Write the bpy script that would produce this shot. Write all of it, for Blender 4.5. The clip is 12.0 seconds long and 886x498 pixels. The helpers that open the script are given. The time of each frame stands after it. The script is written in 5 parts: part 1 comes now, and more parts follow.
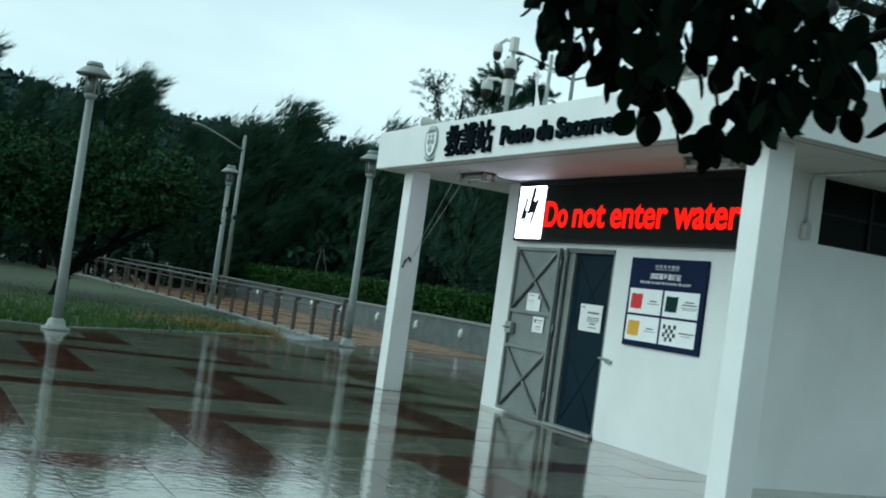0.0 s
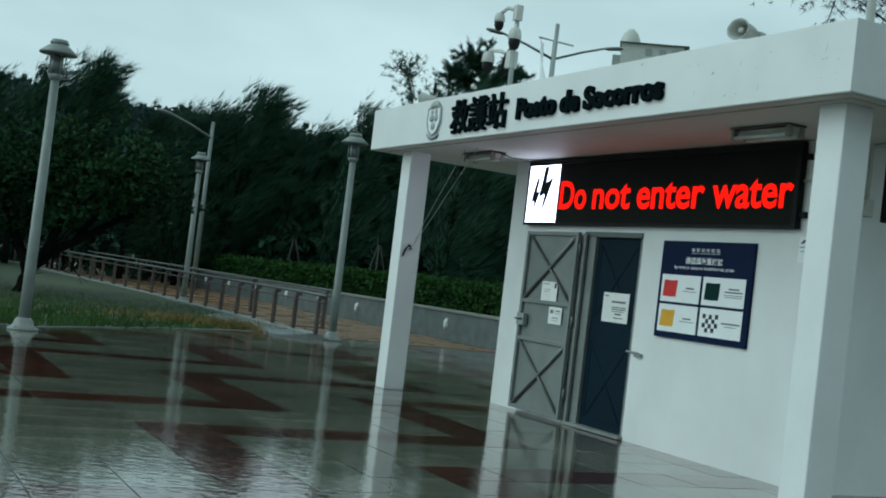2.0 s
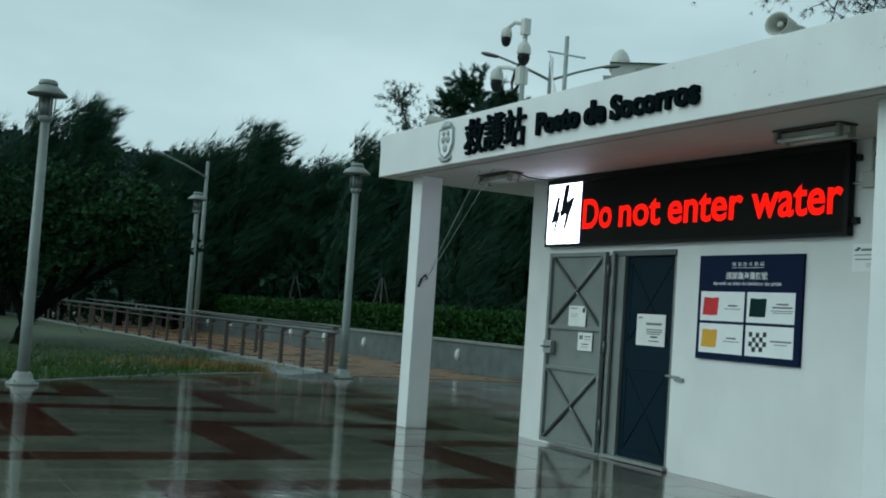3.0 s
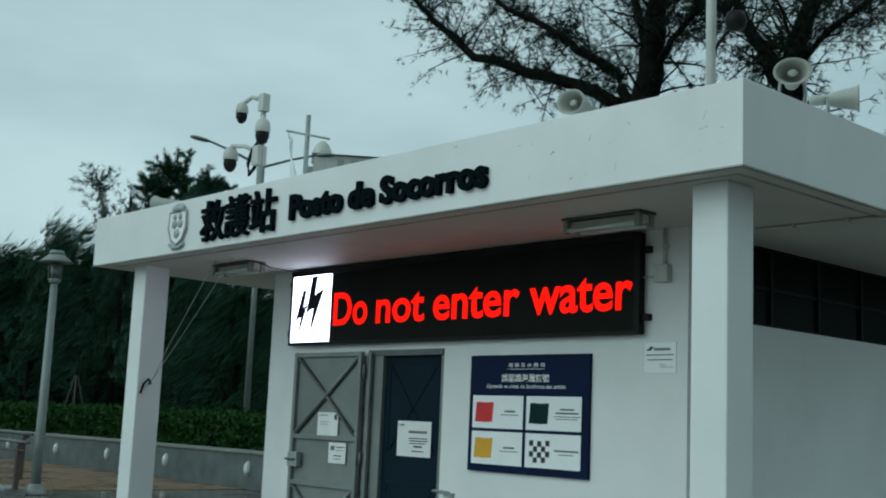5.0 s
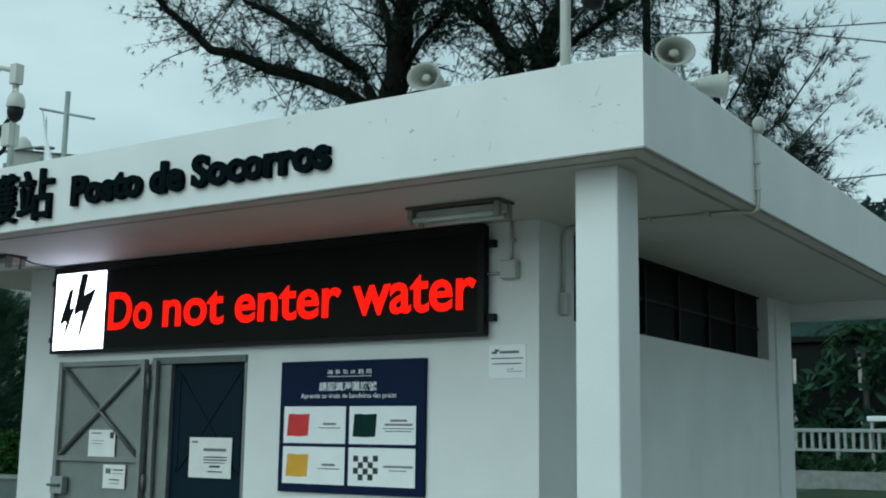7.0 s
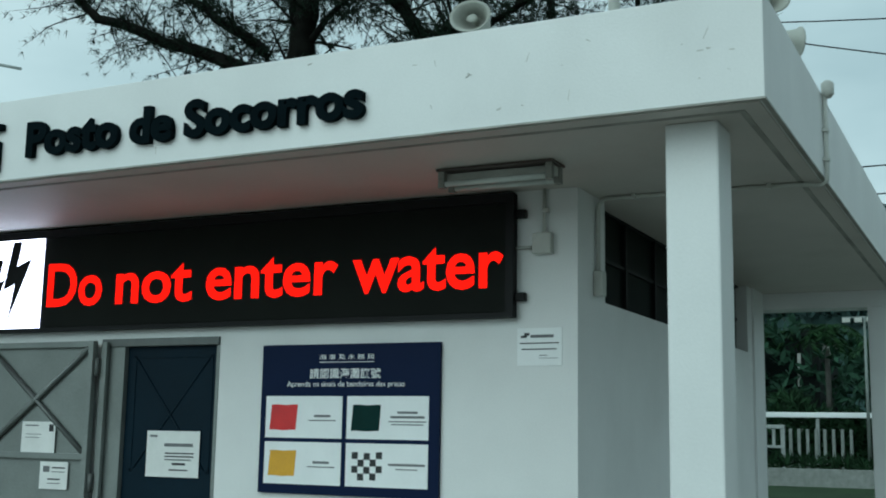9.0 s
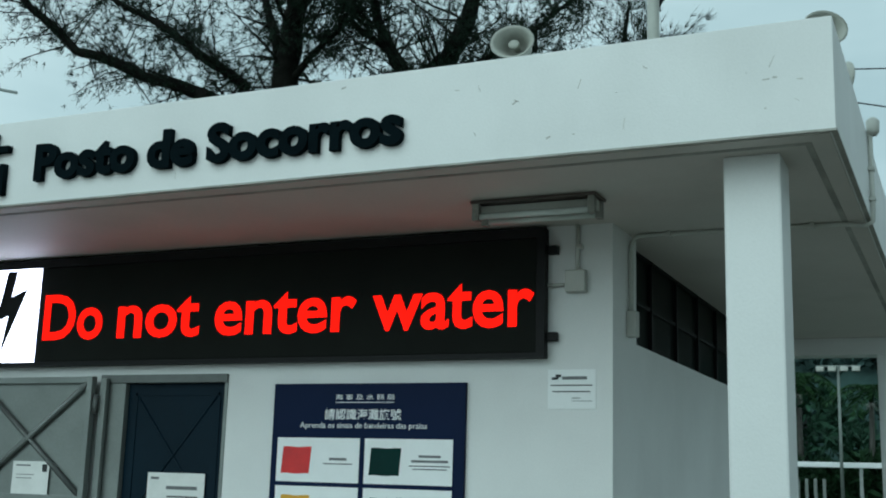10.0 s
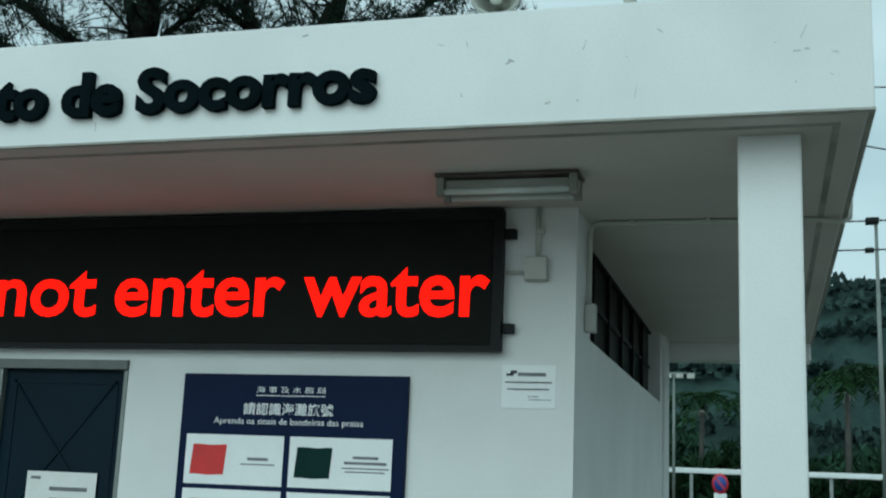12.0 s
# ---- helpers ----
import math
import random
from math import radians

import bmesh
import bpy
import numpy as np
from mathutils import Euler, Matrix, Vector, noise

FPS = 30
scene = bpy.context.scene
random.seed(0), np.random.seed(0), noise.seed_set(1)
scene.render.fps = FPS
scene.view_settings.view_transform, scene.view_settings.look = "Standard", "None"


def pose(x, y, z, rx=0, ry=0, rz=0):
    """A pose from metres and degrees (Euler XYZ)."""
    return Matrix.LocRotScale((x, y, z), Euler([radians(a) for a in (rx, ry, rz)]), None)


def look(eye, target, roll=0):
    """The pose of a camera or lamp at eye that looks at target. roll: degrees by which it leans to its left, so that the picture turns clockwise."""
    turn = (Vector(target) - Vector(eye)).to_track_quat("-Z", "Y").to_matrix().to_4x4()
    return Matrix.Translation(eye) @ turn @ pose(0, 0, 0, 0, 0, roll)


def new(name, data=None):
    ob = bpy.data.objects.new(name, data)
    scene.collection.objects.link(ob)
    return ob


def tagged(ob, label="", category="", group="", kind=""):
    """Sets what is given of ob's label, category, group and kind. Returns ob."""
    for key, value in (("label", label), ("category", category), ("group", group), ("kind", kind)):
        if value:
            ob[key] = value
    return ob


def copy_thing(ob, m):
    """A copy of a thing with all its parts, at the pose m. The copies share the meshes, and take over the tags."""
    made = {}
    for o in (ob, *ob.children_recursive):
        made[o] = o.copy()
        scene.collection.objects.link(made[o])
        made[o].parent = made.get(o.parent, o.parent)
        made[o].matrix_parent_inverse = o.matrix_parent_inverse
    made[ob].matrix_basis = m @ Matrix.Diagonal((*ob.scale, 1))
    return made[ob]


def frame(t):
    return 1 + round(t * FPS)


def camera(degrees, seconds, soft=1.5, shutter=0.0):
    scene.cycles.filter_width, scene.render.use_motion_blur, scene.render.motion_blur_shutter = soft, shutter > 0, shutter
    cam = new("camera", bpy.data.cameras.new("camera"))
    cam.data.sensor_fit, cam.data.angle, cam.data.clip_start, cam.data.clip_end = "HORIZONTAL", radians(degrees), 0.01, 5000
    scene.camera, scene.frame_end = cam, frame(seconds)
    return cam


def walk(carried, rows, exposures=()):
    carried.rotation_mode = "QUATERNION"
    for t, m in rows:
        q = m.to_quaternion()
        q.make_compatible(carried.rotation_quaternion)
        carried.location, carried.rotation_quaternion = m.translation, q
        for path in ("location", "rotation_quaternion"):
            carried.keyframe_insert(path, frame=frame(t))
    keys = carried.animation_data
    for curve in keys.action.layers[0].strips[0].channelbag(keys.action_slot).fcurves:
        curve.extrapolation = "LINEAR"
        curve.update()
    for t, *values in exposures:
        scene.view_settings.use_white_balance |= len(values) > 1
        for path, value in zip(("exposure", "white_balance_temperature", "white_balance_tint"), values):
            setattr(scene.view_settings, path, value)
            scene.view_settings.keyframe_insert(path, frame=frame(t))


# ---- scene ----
cam = camera(42.0, 12.0, soft=1.9, shutter=0.35)
PATH = [
    (0, (0.289, 0.629, 1.368), (1.15, 2.433, 1.445), 7.9),
    (0.5, (0.262, 0.855, 1.381), (1.101, 2.669, 1.445), 8.0),
    (1, (0.296, 1.152, 1.357), (1.199, 2.936, 1.341), 8.2),
    (1.5, (0.318, 1.537, 1.376), (1.224, 3.318, 1.468), 7.8),
    (2, (0.367, 1.903, 1.348), (1.286, 3.678, 1.41), 6.8),
    (2.5, (0.43, 2.26, 1.331), (1.35, 4.035, 1.404), 5.4),
    (3, (0.49, 2.638, 1.334), (1.408, 4.411, 1.448), 3.9),
    (3.5, (0.47, 2.925, 1.326), (1.529, 4.615, 1.47), 3.7),
    (3.7, (0.497, 3.068, 1.314), (1.626, 4.711, 1.477), 3.7),
    (5.3, (0.857, 4.227, 1.499), (2.228, 5.651, 1.805), 2.0),
    (5.5, (0.887, 4.376, 1.503), (2.307, 5.755, 1.789), 1.8),
    (6, (0.789, 4.632, 1.45), (2.361, 5.841, 1.708), 1.4),
    (6.5, (0.895, 4.943, 1.478), (2.502, 6.084, 1.821), 1.5),
    (7, (0.927, 5.265, 1.497), (2.576, 6.348, 1.821), 0.8),
    (7.2, (0.987, 5.414, 1.496), (2.651, 6.467, 1.845), 1.3),
    (8.8, (1.167, 6.505, 1.494), (2.938, 7.38, 1.808), 0.8),
    (9, (1.23, 6.612, 1.485), (3.0, 7.487, 1.803), 1.0),
    (9.5, (1.314, 6.841, 1.505), (3.085, 7.705, 1.845), 1.1),
    (10, (1.346, 7.073, 1.483), (3.129, 7.889, 1.876), 1.7),
    (10.5, (1.366, 7.328, 1.462), (3.189, 8.055, 1.846), 0.6),
    (11, (1.56, 7.486, 1.496), (3.406, 8.146, 1.893), -0.3),
    (11.5, (1.7, 7.695, 1.451), (3.583, 8.273, 1.799), 0.5),
    (12, (1.737, 7.913, 1.487), (3.62, 8.453, 1.89), 2.4),
]
walk(cam, [(t, look(eye, target, roll)) for t, eye, target, roll in PATH],
     [(0.0, 0.25, 5650, -8), (0.5, 0.04, 5650, -8), (1.0, 0.14, 5650, -8), (2.0, -0.15, 5650, -8), (2.5, -0.14, 5650, -8), (3.0, -0.24, 5650, -8), (5.5, -0.35, 5650, -8), (6.5, -0.15, 5650, -8), (7.2, -0.12, 5650, -8), (9.5, -0.12, 5650, -8), (12.0, 0.0, 5650, -8)])

# ---- world, sun, exposure ----
world = bpy.data.worlds.new("overcast_sky")
scene.world = world
world.use_nodes = True
wn, wl = world.node_tree.nodes, world.node_tree.links
wn.clear()
w_out = wn.new("ShaderNodeOutputWorld")
w_bg = wn.new("ShaderNodeBackground")
w_sky = wn.new("ShaderNodeTexSky")
w_sky.sky_type = "NISHITA"
w_sky.sun_disc = False
w_sky.sun_elevation, w_sky.sun_rotation = radians(30), radians(285)
w_scale = wn.new("ShaderNodeVectorMath"); w_scale.operation = "SCALE"; w_scale.inputs["Scale"].default_value = 0.10
wl.new(w_sky.outputs[0], w_scale.inputs[0])
w_co = wn.new("ShaderNodeTexCoord")
w_map = wn.new("ShaderNodeMapping"); w_map.inputs["Scale"].default_value = (1.0, 1.0, 3.0)
wl.new(w_co.outputs["Generated"], w_map.inputs[0])
w_noise = wn.new("ShaderNodeTexNoise")
w_noise.inputs["Scale"].default_value, w_noise.inputs["Detail"].default_value = 1.8, 5.0
wl.new(w_map.outputs[0], w_noise.inputs[0])
w_ramp = wn.new("ShaderNodeValToRGB")
w_ramp.color_ramp.elements[0].position, w_ramp.color_ramp.elements[0].color = 0.36, (0.53, 0.62, 0.635, 1)
w_ramp.color_ramp.elements[1].position, w_ramp.color_ramp.elements[1].color = 0.66, (0.81, 0.89, 0.892, 1)
wl.new(w_noise.outputs[0], w_ramp.inputs[0])
w_mix = wn.new("ShaderNodeMixRGB"); w_mix.inputs[0].default_value = 0.92
wl.new(w_scale.outputs[0], w_mix.inputs[1]); wl.new(w_ramp.outputs[0], w_mix.inputs[2])
wl.new(w_mix.outputs[0], w_bg.inputs["Color"])
w_bg.inputs["Strength"].default_value = 1.0
wl.new(w_bg.outputs[0], w_out.inputs[0])

sun_data = bpy.data.lights.new("sun", "SUN")
sun_data.energy, sun_data.angle, sun_data.color = 1.2, radians(50), (0.97, 1.0, 0.97)
sun = new("sun", sun_data)
sun.matrix_world = look((-40, 12, 24), (0, 0, 0))


# ---- materials ----
def mat(name, colour, rough=0.6, metal=0.0, var=0.12, scale=6.0, fine=60.0, bump=0.15, stain=None, stain_amount=0.3, stain_scale=1.2,
        rough_var=0.0, coat=0.0, obj_var=0.0, bump_dist=0.01, spec=0.5, alpha=None):
    m = bpy.data.materials.new(name)
    m.use_nodes = True
    n, l = m.node_tree.nodes, m.node_tree.links
    b = n["Principled BSDF"]
    b.inputs["Roughness"].default_value, b.inputs["Metallic"].default_value = rough, metal
    b.inputs["Coat Weight"].default_value = coat
    b.inputs["Specular IOR Level"].default_value = spec
    co = n.new("ShaderNodeTexCoord")
    big = n.new("ShaderNodeTexNoise"); big.inputs["Scale"].default_value, big.inputs["Detail"].default_value = scale, 6.0
    small = n.new("ShaderNodeTexNoise"); small.inputs["Scale"].default_value, small.inputs["Detail"].default_value = fine, 3.0
    l.new(co.outputs["Object"], big.inputs[0]); l.new(co.outputs["Object"], small.inputs[0])
    c = Vector(colour)
    ramp = n.new("ShaderNodeValToRGB")
    ramp.color_ramp.elements[0].position, ramp.color_ramp.elements[1].position = 0.3, 0.7
    ramp.color_ramp.elements[0].color = (*(c * (1 - var)), 1)
    ramp.color_ramp.elements[1].color = (*[min(1, v) for v in c * (1 + var)], 1)
    add = n.new("ShaderNodeMath"); add.operation = "MULTIPLY_ADD"; add.inputs[1].default_value = 0.35
    sub = n.new("ShaderNodeMath"); sub.operation = "SUBTRACT"; sub.inputs[1].default_value = 0.175
    l.new(small.outputs[0], add.inputs[0]); l.new(big.outputs[0], sub.inputs[0]); l.new(sub.outputs[0], add.inputs[2])
    l.new(add.outputs[0], ramp.inputs[0])
    out = ramp.outputs[0]
    if stain:
        sn = n.new("ShaderNodeTexNoise"); sn.inputs["Scale"].default_value, sn.inputs["Detail"].default_value = stain_scale, 8.0
        mp = n.new("ShaderNodeMapping"); mp.inputs["Scale"].default_value = (1.0, 1.0, 0.35)
        l.new(co.outputs["Object"], mp.inputs[0]); l.new(mp.outputs[0], sn.inputs[0])
        sr = n.new("ShaderNodeValToRGB")
        sr.color_ramp.elements[0].position, sr.color_ramp.elements[1].position = 0.55, 0.78
        sr.color_ramp.elements[1].color = (stain_amount,) * 3 + (1,)
        l.new(sn.outputs[0], sr.inputs[0])
        mx = n.new("ShaderNodeMixRGB"); mx.inputs[2].default_value = (*stain, 1)
        l.new(sr.outputs[0], mx.inputs[0]); l.new(out, mx.inputs[1])
        out = mx.outputs[0]
    if obj_var:
        oi = n.new("ShaderNodeObjectInfo")
        gi = n.new("ShaderNodeNewGeometry")
        sm = n.new("ShaderNodeMath"); sm.operation = "ADD"
        fr = n.new("ShaderNodeMath"); fr.operation = "FRACT"
        l.new(oi.outputs["Random"], sm.inputs[0]); l.new(gi.outputs["Random Per Island"], sm.inputs[1]); l.new(sm.outputs[0], fr.inputs[0])
        mr = n.new("ShaderNodeMapRange"); mr.inputs[3].default_value, mr.inputs[4].default_value = 1 - obj_var, 1 + obj_var
        l.new(fr.outputs[0], mr.inputs[0])
        hv = n.new("ShaderNodeHueSaturation"); l.new(mr.outputs[0], hv.inputs["Value"]); l.new(out, hv.inputs["Color"])
        out = hv.outputs[0]
    l.new(out, b.inputs["Base Color"])
    if rough_var:
        rr = n.new("ShaderNodeMapRange"); rr.inputs[1].default_value, rr.inputs[2].default_value = 0.35, 0.65
        rr.inputs[3].default_value, rr.inputs[4].default_value = max(0.02, rough - rough_var), rough + rough_var
        l.new(big.outputs[0], rr.inputs[0]); l.new(rr.outputs[0], b.inputs["Roughness"])
    if bump:
        bp = n.new("ShaderNodeBump"); bp.inputs["Strength"].default_value, bp.inputs["Distance"].default_value = bump, bump_dist
        l.new(small.outputs[0], bp.inputs["Height"]); l.new(bp.outputs[0], b.inputs["Normal"])
        if coat:
            b.inputs["Coat Roughness"].default_value = 0.1
            l.new(bp.outputs[0], b.inputs["Coat Normal"])
    return m


def leaf_mat(name, colour, var=0.4, rough=0.7, sheen=0.10):
    m = mat(name, colour, rough, var=0.25, scale=0.7, fine=14, bump=0.0, obj_var=var)
    m.node_tree.nodes["Principled BSDF"].inputs["Subsurface Weight"].default_value = 0.0
    m.node_tree.nodes["Principled BSDF"].inputs["Specular IOR Level"].default_value = sheen
    return m


def glow(name, colour, strength, dots=0.0):
    m = bpy.data.materials.new(name)
    m.use_nodes = True
    n, l = m.node_tree.nodes, m.node_tree.links
    b = n["Principled BSDF"]
    b.inputs["Base Color"].default_value = (0.006, 0.006, 0.006, 1)
    b.inputs["Specular IOR Level"].default_value = 0.02
    b.inputs["Emission Color"].default_value = (*colour, 1)
    b.inputs["Emission Strength"].default_value = strength
    if dots:
        co = n.new("ShaderNodeTexCoord")
        w = n.new("ShaderNodeTexWave"); w.bands_direction = "Z"; w.inputs["Scale"].default_value = dots
        l.new(co.outputs["Object"], w.inputs[0])
        mr = n.new("ShaderNodeMapRange"); mr.inputs[3].default_value, mr.inputs[4].default_value = 0.55 * strength, 1.25 * strength
        l.new(w.outputs["Fac"], mr.inputs[0]); l.new(mr.outputs[0], b.inputs["Emission Strength"])
    return m


M = {}
M["white"] = mat("white_paint", (0.71, 0.72, 0.71), 0.55, var=0.05, scale=1.5, fine=90, bump=0.2, stain=(0.42, 0.43, 0.40), stain_amount=0.2, bump_dist=0.004)
# soffit colour set below the white paint to carry the shade under the roof
M["soffit"] = mat("shaded_soffit_paint", (0.54, 0.52, 0.48), 0.65, var=0.06, scale=1.1, fine=40, bump=0.15, stain=(0.38, 0.37, 0.33), stain_amount=0.4)
# serves real grime and the painted shade line at the soffit edge
M["grime_and_shade"] = mat("grime_and_shade", (0.30, 0.30, 0.27), 0.8, var=0.3, scale=4)
M["chip"] = mat("chipped_paint", (0.44, 0.44, 0.41), 0.8, var=0.3, scale=20)
M["tile_grey"] = mat("wet_grey_paving", (0.150, 0.152, 0.118), 0.085, spec=1.0, var=0.38, scale=0.9, fine=13, bump=0.17, stain=(0.06, 0.06, 0.05), stain_amount=0.7, stain_scale=1.6, obj_var=0.20, coat=0.35, rough_var=0.065, bump_dist=0.01)
M["tile_red"] = mat("wet_red_paving", (0.075, 0.026, 0.020), 0.09, spec=1.0, var=0.38, scale=0.9, fine=13, bump=0.17, stain=(0.03, 0.02, 0.018), stain_amount=0.7, stain_scale=1.6, obj_var=0.25, coat=0.35, rough_var=0.065, bump_dist=0.01)
M["joint"] = mat("wet_joint", (0.05, 0.052, 0.046), 0.22, var=0.2)
M["apron"] = mat("wet_concrete_apron", (0.20, 0.215, 0.20), 0.16, var=0.14, scale=1.2, fine=50, bump=0.15, rough_var=0.08, bump_dist=0.004)
M["ground"] = mat("dark_soil", (0.035, 0.05, 0.022), 0.85, var=0.4, scale=0.4, fine=6)
M["path"] = mat("wet_orange_paving", (0.20, 0.115, 0.06), 0.3, var=0.2, scale=0.9, fine=30, rough_var=0.1)
M["kerb"] = mat("granite_kerb", (0.22, 0.235, 0.22), 0.4, var=0.2, scale=5, fine=90, stain=(0.09, 0.1, 0.08))
M["retwall"] = mat("slate_cladding", (0.105, 0.125, 0.125), 0.5, var=0.25, scale=3, fine=40, bump=0.3, obj_var=0.12, stain=(0.05, 0.06, 0.05))
M["brown_paint"] = mat("brown_rail_paint", (0.075, 0.058, 0.05), 0.45, var=0.3, scale=8, stain=(0.12, 0.06, 0.03))
M["galv"] = mat("galvanised_steel", (0.30, 0.33, 0.32), 0.5, 0.35, var=0.15, scale=5, fine=50, stain=(0.16, 0.17, 0.16))
M["lamp_grey"] = mat("grey_lamp_paint", (0.19, 0.215, 0.20), 0.45, 0.1, var=0.12, scale=4, stain=(0.13, 0.14, 0.12))
M["gate"] = mat("grey_gate_paint", (0.20, 0.22, 0.21), 0.42, 0.25, var=0.12, scale=3, fine=50, stain=(0.12, 0.13, 0.12))
M["gate_frame"] = mat("dark_gate_frame", (0.115, 0.125, 0.12), 0.45, 0.3, var=0.15)
M["blue"] = mat("navy_door_paint", (0.004, 0.014, 0.024), 0.5, var=0.15, scale=2, spec=0.10)
M["navy"] = mat("navy_print", (0.005, 0.012, 0.042), 0.5, spec=0.08, var=0.06, scale=2, bump=0.02)
M["paper"] = mat("paper", (0.72, 0.73, 0.71), 0.6, var=0.05, scale=10, bump=0.03)
M["print_white"] = mat("white_print", (0.80, 0.82, 0.82), 0.4, var=0.03, scale=5, bump=0.02)
M["ink"] = mat("dark_ink", (0.018, 0.02, 0.022), 0.6, bump=0)
M["ink_soft"] = mat("grey_ink", (0.14, 0.145, 0.15), 0.6, bump=0)
M["flag_red"] = mat("red_print", (0.55, 0.012, 0.014), 0.5, bump=0.02)
M["flag_green"] = mat("green_print", (0.004, 0.026, 0.023), 0.55, bump=0.02, spec=0.1)
M["flag_yellow"] = mat("yellow_print", (0.62, 0.33, 0.015), 0.5, bump=0.02)
M["black"] = mat("black_plastic", (0.006, 0.0065, 0.007), 0.55, var=0.2, bump=0.05, spec=0.2)
M["led_face"] = mat("led_matrix_face", (0.011, 0.013, 0.011), 0.7, spec=0.1, var=0.15, scale=3, fine=200, bump=0.3, bump_dist=0.003)
M["letter"] = mat("dark_teal_letters", (0.003, 0.007, 0.009), 0.8, var=0.2, bump=0.05, spec=0.03)
M["crest"] = mat("grey_crest_metal", (0.34, 0.37, 0.36), 0.5, 0.1, var=0.2, scale=12)
M["offwhite"] = mat("offwhite_plastic", (0.48, 0.49, 0.45), 0.45, var=0.08, scale=6, stain=(0.32, 0.30, 0.25))
M["horn"] = mat("weathered_horn_plastic", (0.36, 0.37, 0.33), 0.5, var=0.12, scale=7, stain=(0.20, 0.18, 0.14))
M["tube"] = mat("fluorescent_tube_glass", (0.62, 0.66, 0.63), 0.2, var=0.05)
M["lens"] = mat("lantern_glass", (0.10, 0.12, 0.115), 0.15, var=0.2, scale=9, bump=0.0)
M["glass_dark"] = mat("dark_window_glass", (0.004, 0.007, 0.006), 0.3, var=0.3, scale=2, bump=0.0, spec=0.025)
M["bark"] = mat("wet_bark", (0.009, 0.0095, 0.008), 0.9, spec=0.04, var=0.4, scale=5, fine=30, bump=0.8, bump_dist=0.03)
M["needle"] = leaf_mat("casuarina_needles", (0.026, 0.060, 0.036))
# darker copy of the needle colour, backlit shade of the crowns put in
M["needle_backlit"] = leaf_mat("casuarina_needles_backlit", (0.010, 0.020, 0.012))
M["leaf"] = leaf_mat("broad_leaves", (0.018, 0.046, 0.016))
# near-black leaf colour: the backlit silhouette is put into the colour
M["leaf_shade"] = leaf_mat("thick_backlit_leaves", (0.003, 0.007, 0.004), rough=0.85, sheen=0.02)
M["hedge"] = leaf_mat("hedge_leaves", (0.028, 0.070, 0.016))
M["grass"] = leaf_mat("grass_blades", (0.046, 0.090, 0.020))
M["dead_grass"] = leaf_mat("dry_grass", (0.20, 0.13, 0.05))
M["palm"] = leaf_mat("palm_leaves", (0.016, 0.038, 0.016))
M["palm_trunk"] = mat("palm_trunk", (0.05, 0.05, 0.042), 0.7, var=0.3, scale=4)
# both hill colours are lightened and blued to paint in distance haze
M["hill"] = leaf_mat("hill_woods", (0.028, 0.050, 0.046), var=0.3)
M["hill_haze"] = mat("hazy_hill_slope", (0.030, 0.052, 0.048), 0.95, spec=0.05, var=0.4, scale=0.05, fine=0.8, bump=0.0)
M["led_red"] = glow("led_red", (1.0, 0.002, 0.0), 1.8, dots=60)
M["led_white"] = glow("led_white", (0.86, 0.80, 1.0), 5.0)
M["sign_red"] = mat("red_sign_film", (0.5, 0.03, 0.05), 0.4, bump=0)
M["sign_blue"] = mat("blue_sign_film", (0.03, 0.06, 0.3), 0.4, bump=0)
M["far_wall"] = mat("far_building_wall", (0.010, 0.013, 0.012), 0.8, var=0.2, scale=0.6, spec=0.1)


# ---- mesh helpers ----
def box(bm, x0, y0, z0, x1, y1, z1, m=None):
    q = [Vector((x, y, z)) for z in (z0, z1) for x, y in ((x0, y0), (x1, y0), (x1, y1), (x0, y1))]
    v = [bm.verts.new(m @ p if m else p) for p in q]
    for f in ((3, 2, 1, 0), (4, 5, 6, 7), (0, 1, 5, 4), (1, 2, 6, 5), (2, 3, 7, 6), (3, 0, 4, 7)):
        bm.faces.new([v[i] for i in f])
    return bm


def bbox(x0, y0, z0, x1, y1, z1, bevel=0.01, m=None):
    """A box with softened edges."""
    bm = box(bmesh.new(), x0, y0, z0, x1, y1, z1, m)
    if bevel:
        bmesh.ops.bevel(bm, geom=bm.edges[:], offset=bevel, segments=2, affect="EDGES", profile=0.6)
    return bm


def tube(bm, pts, radii, sides=8, cap=True):
    """A tapered round bar along points."""
    pts = [Vector([float(c) for c in p]) for p in pts]
    if not hasattr(radii, "__len__"):
        radii = [radii] * len(pts)
    radii = [float(r) for r in radii]
    rings = []
    for i, p in enumerate(pts):
        d = (pts[min(i + 1, len(pts) - 1)] - pts[max(i - 1, 0)]).normalized()
        a = d.cross(Vector((0.3, 0.9, 0.1)) if abs(d.z) > 0.8 else Vector((0, 0, 1))).normalized()
        b = d.cross(a)
        rings.append([bm.verts.new(p + radii[i] * (math.cos(t) * a + math.sin(t) * b)) for t in [2 * math.pi * k / sides for k in range(sides)]])
    for r, s in zip(rings, rings[1:]):
        for k in range(sides):
            f = bm.faces.new((r[k], r[(k + 1) % sides], s[(k + 1) % sides], s[k]))
            f.smooth = True
    if cap:
        bm.faces.new(rings[0][::-1]); bm.faces.new(rings[-1])
    return bm


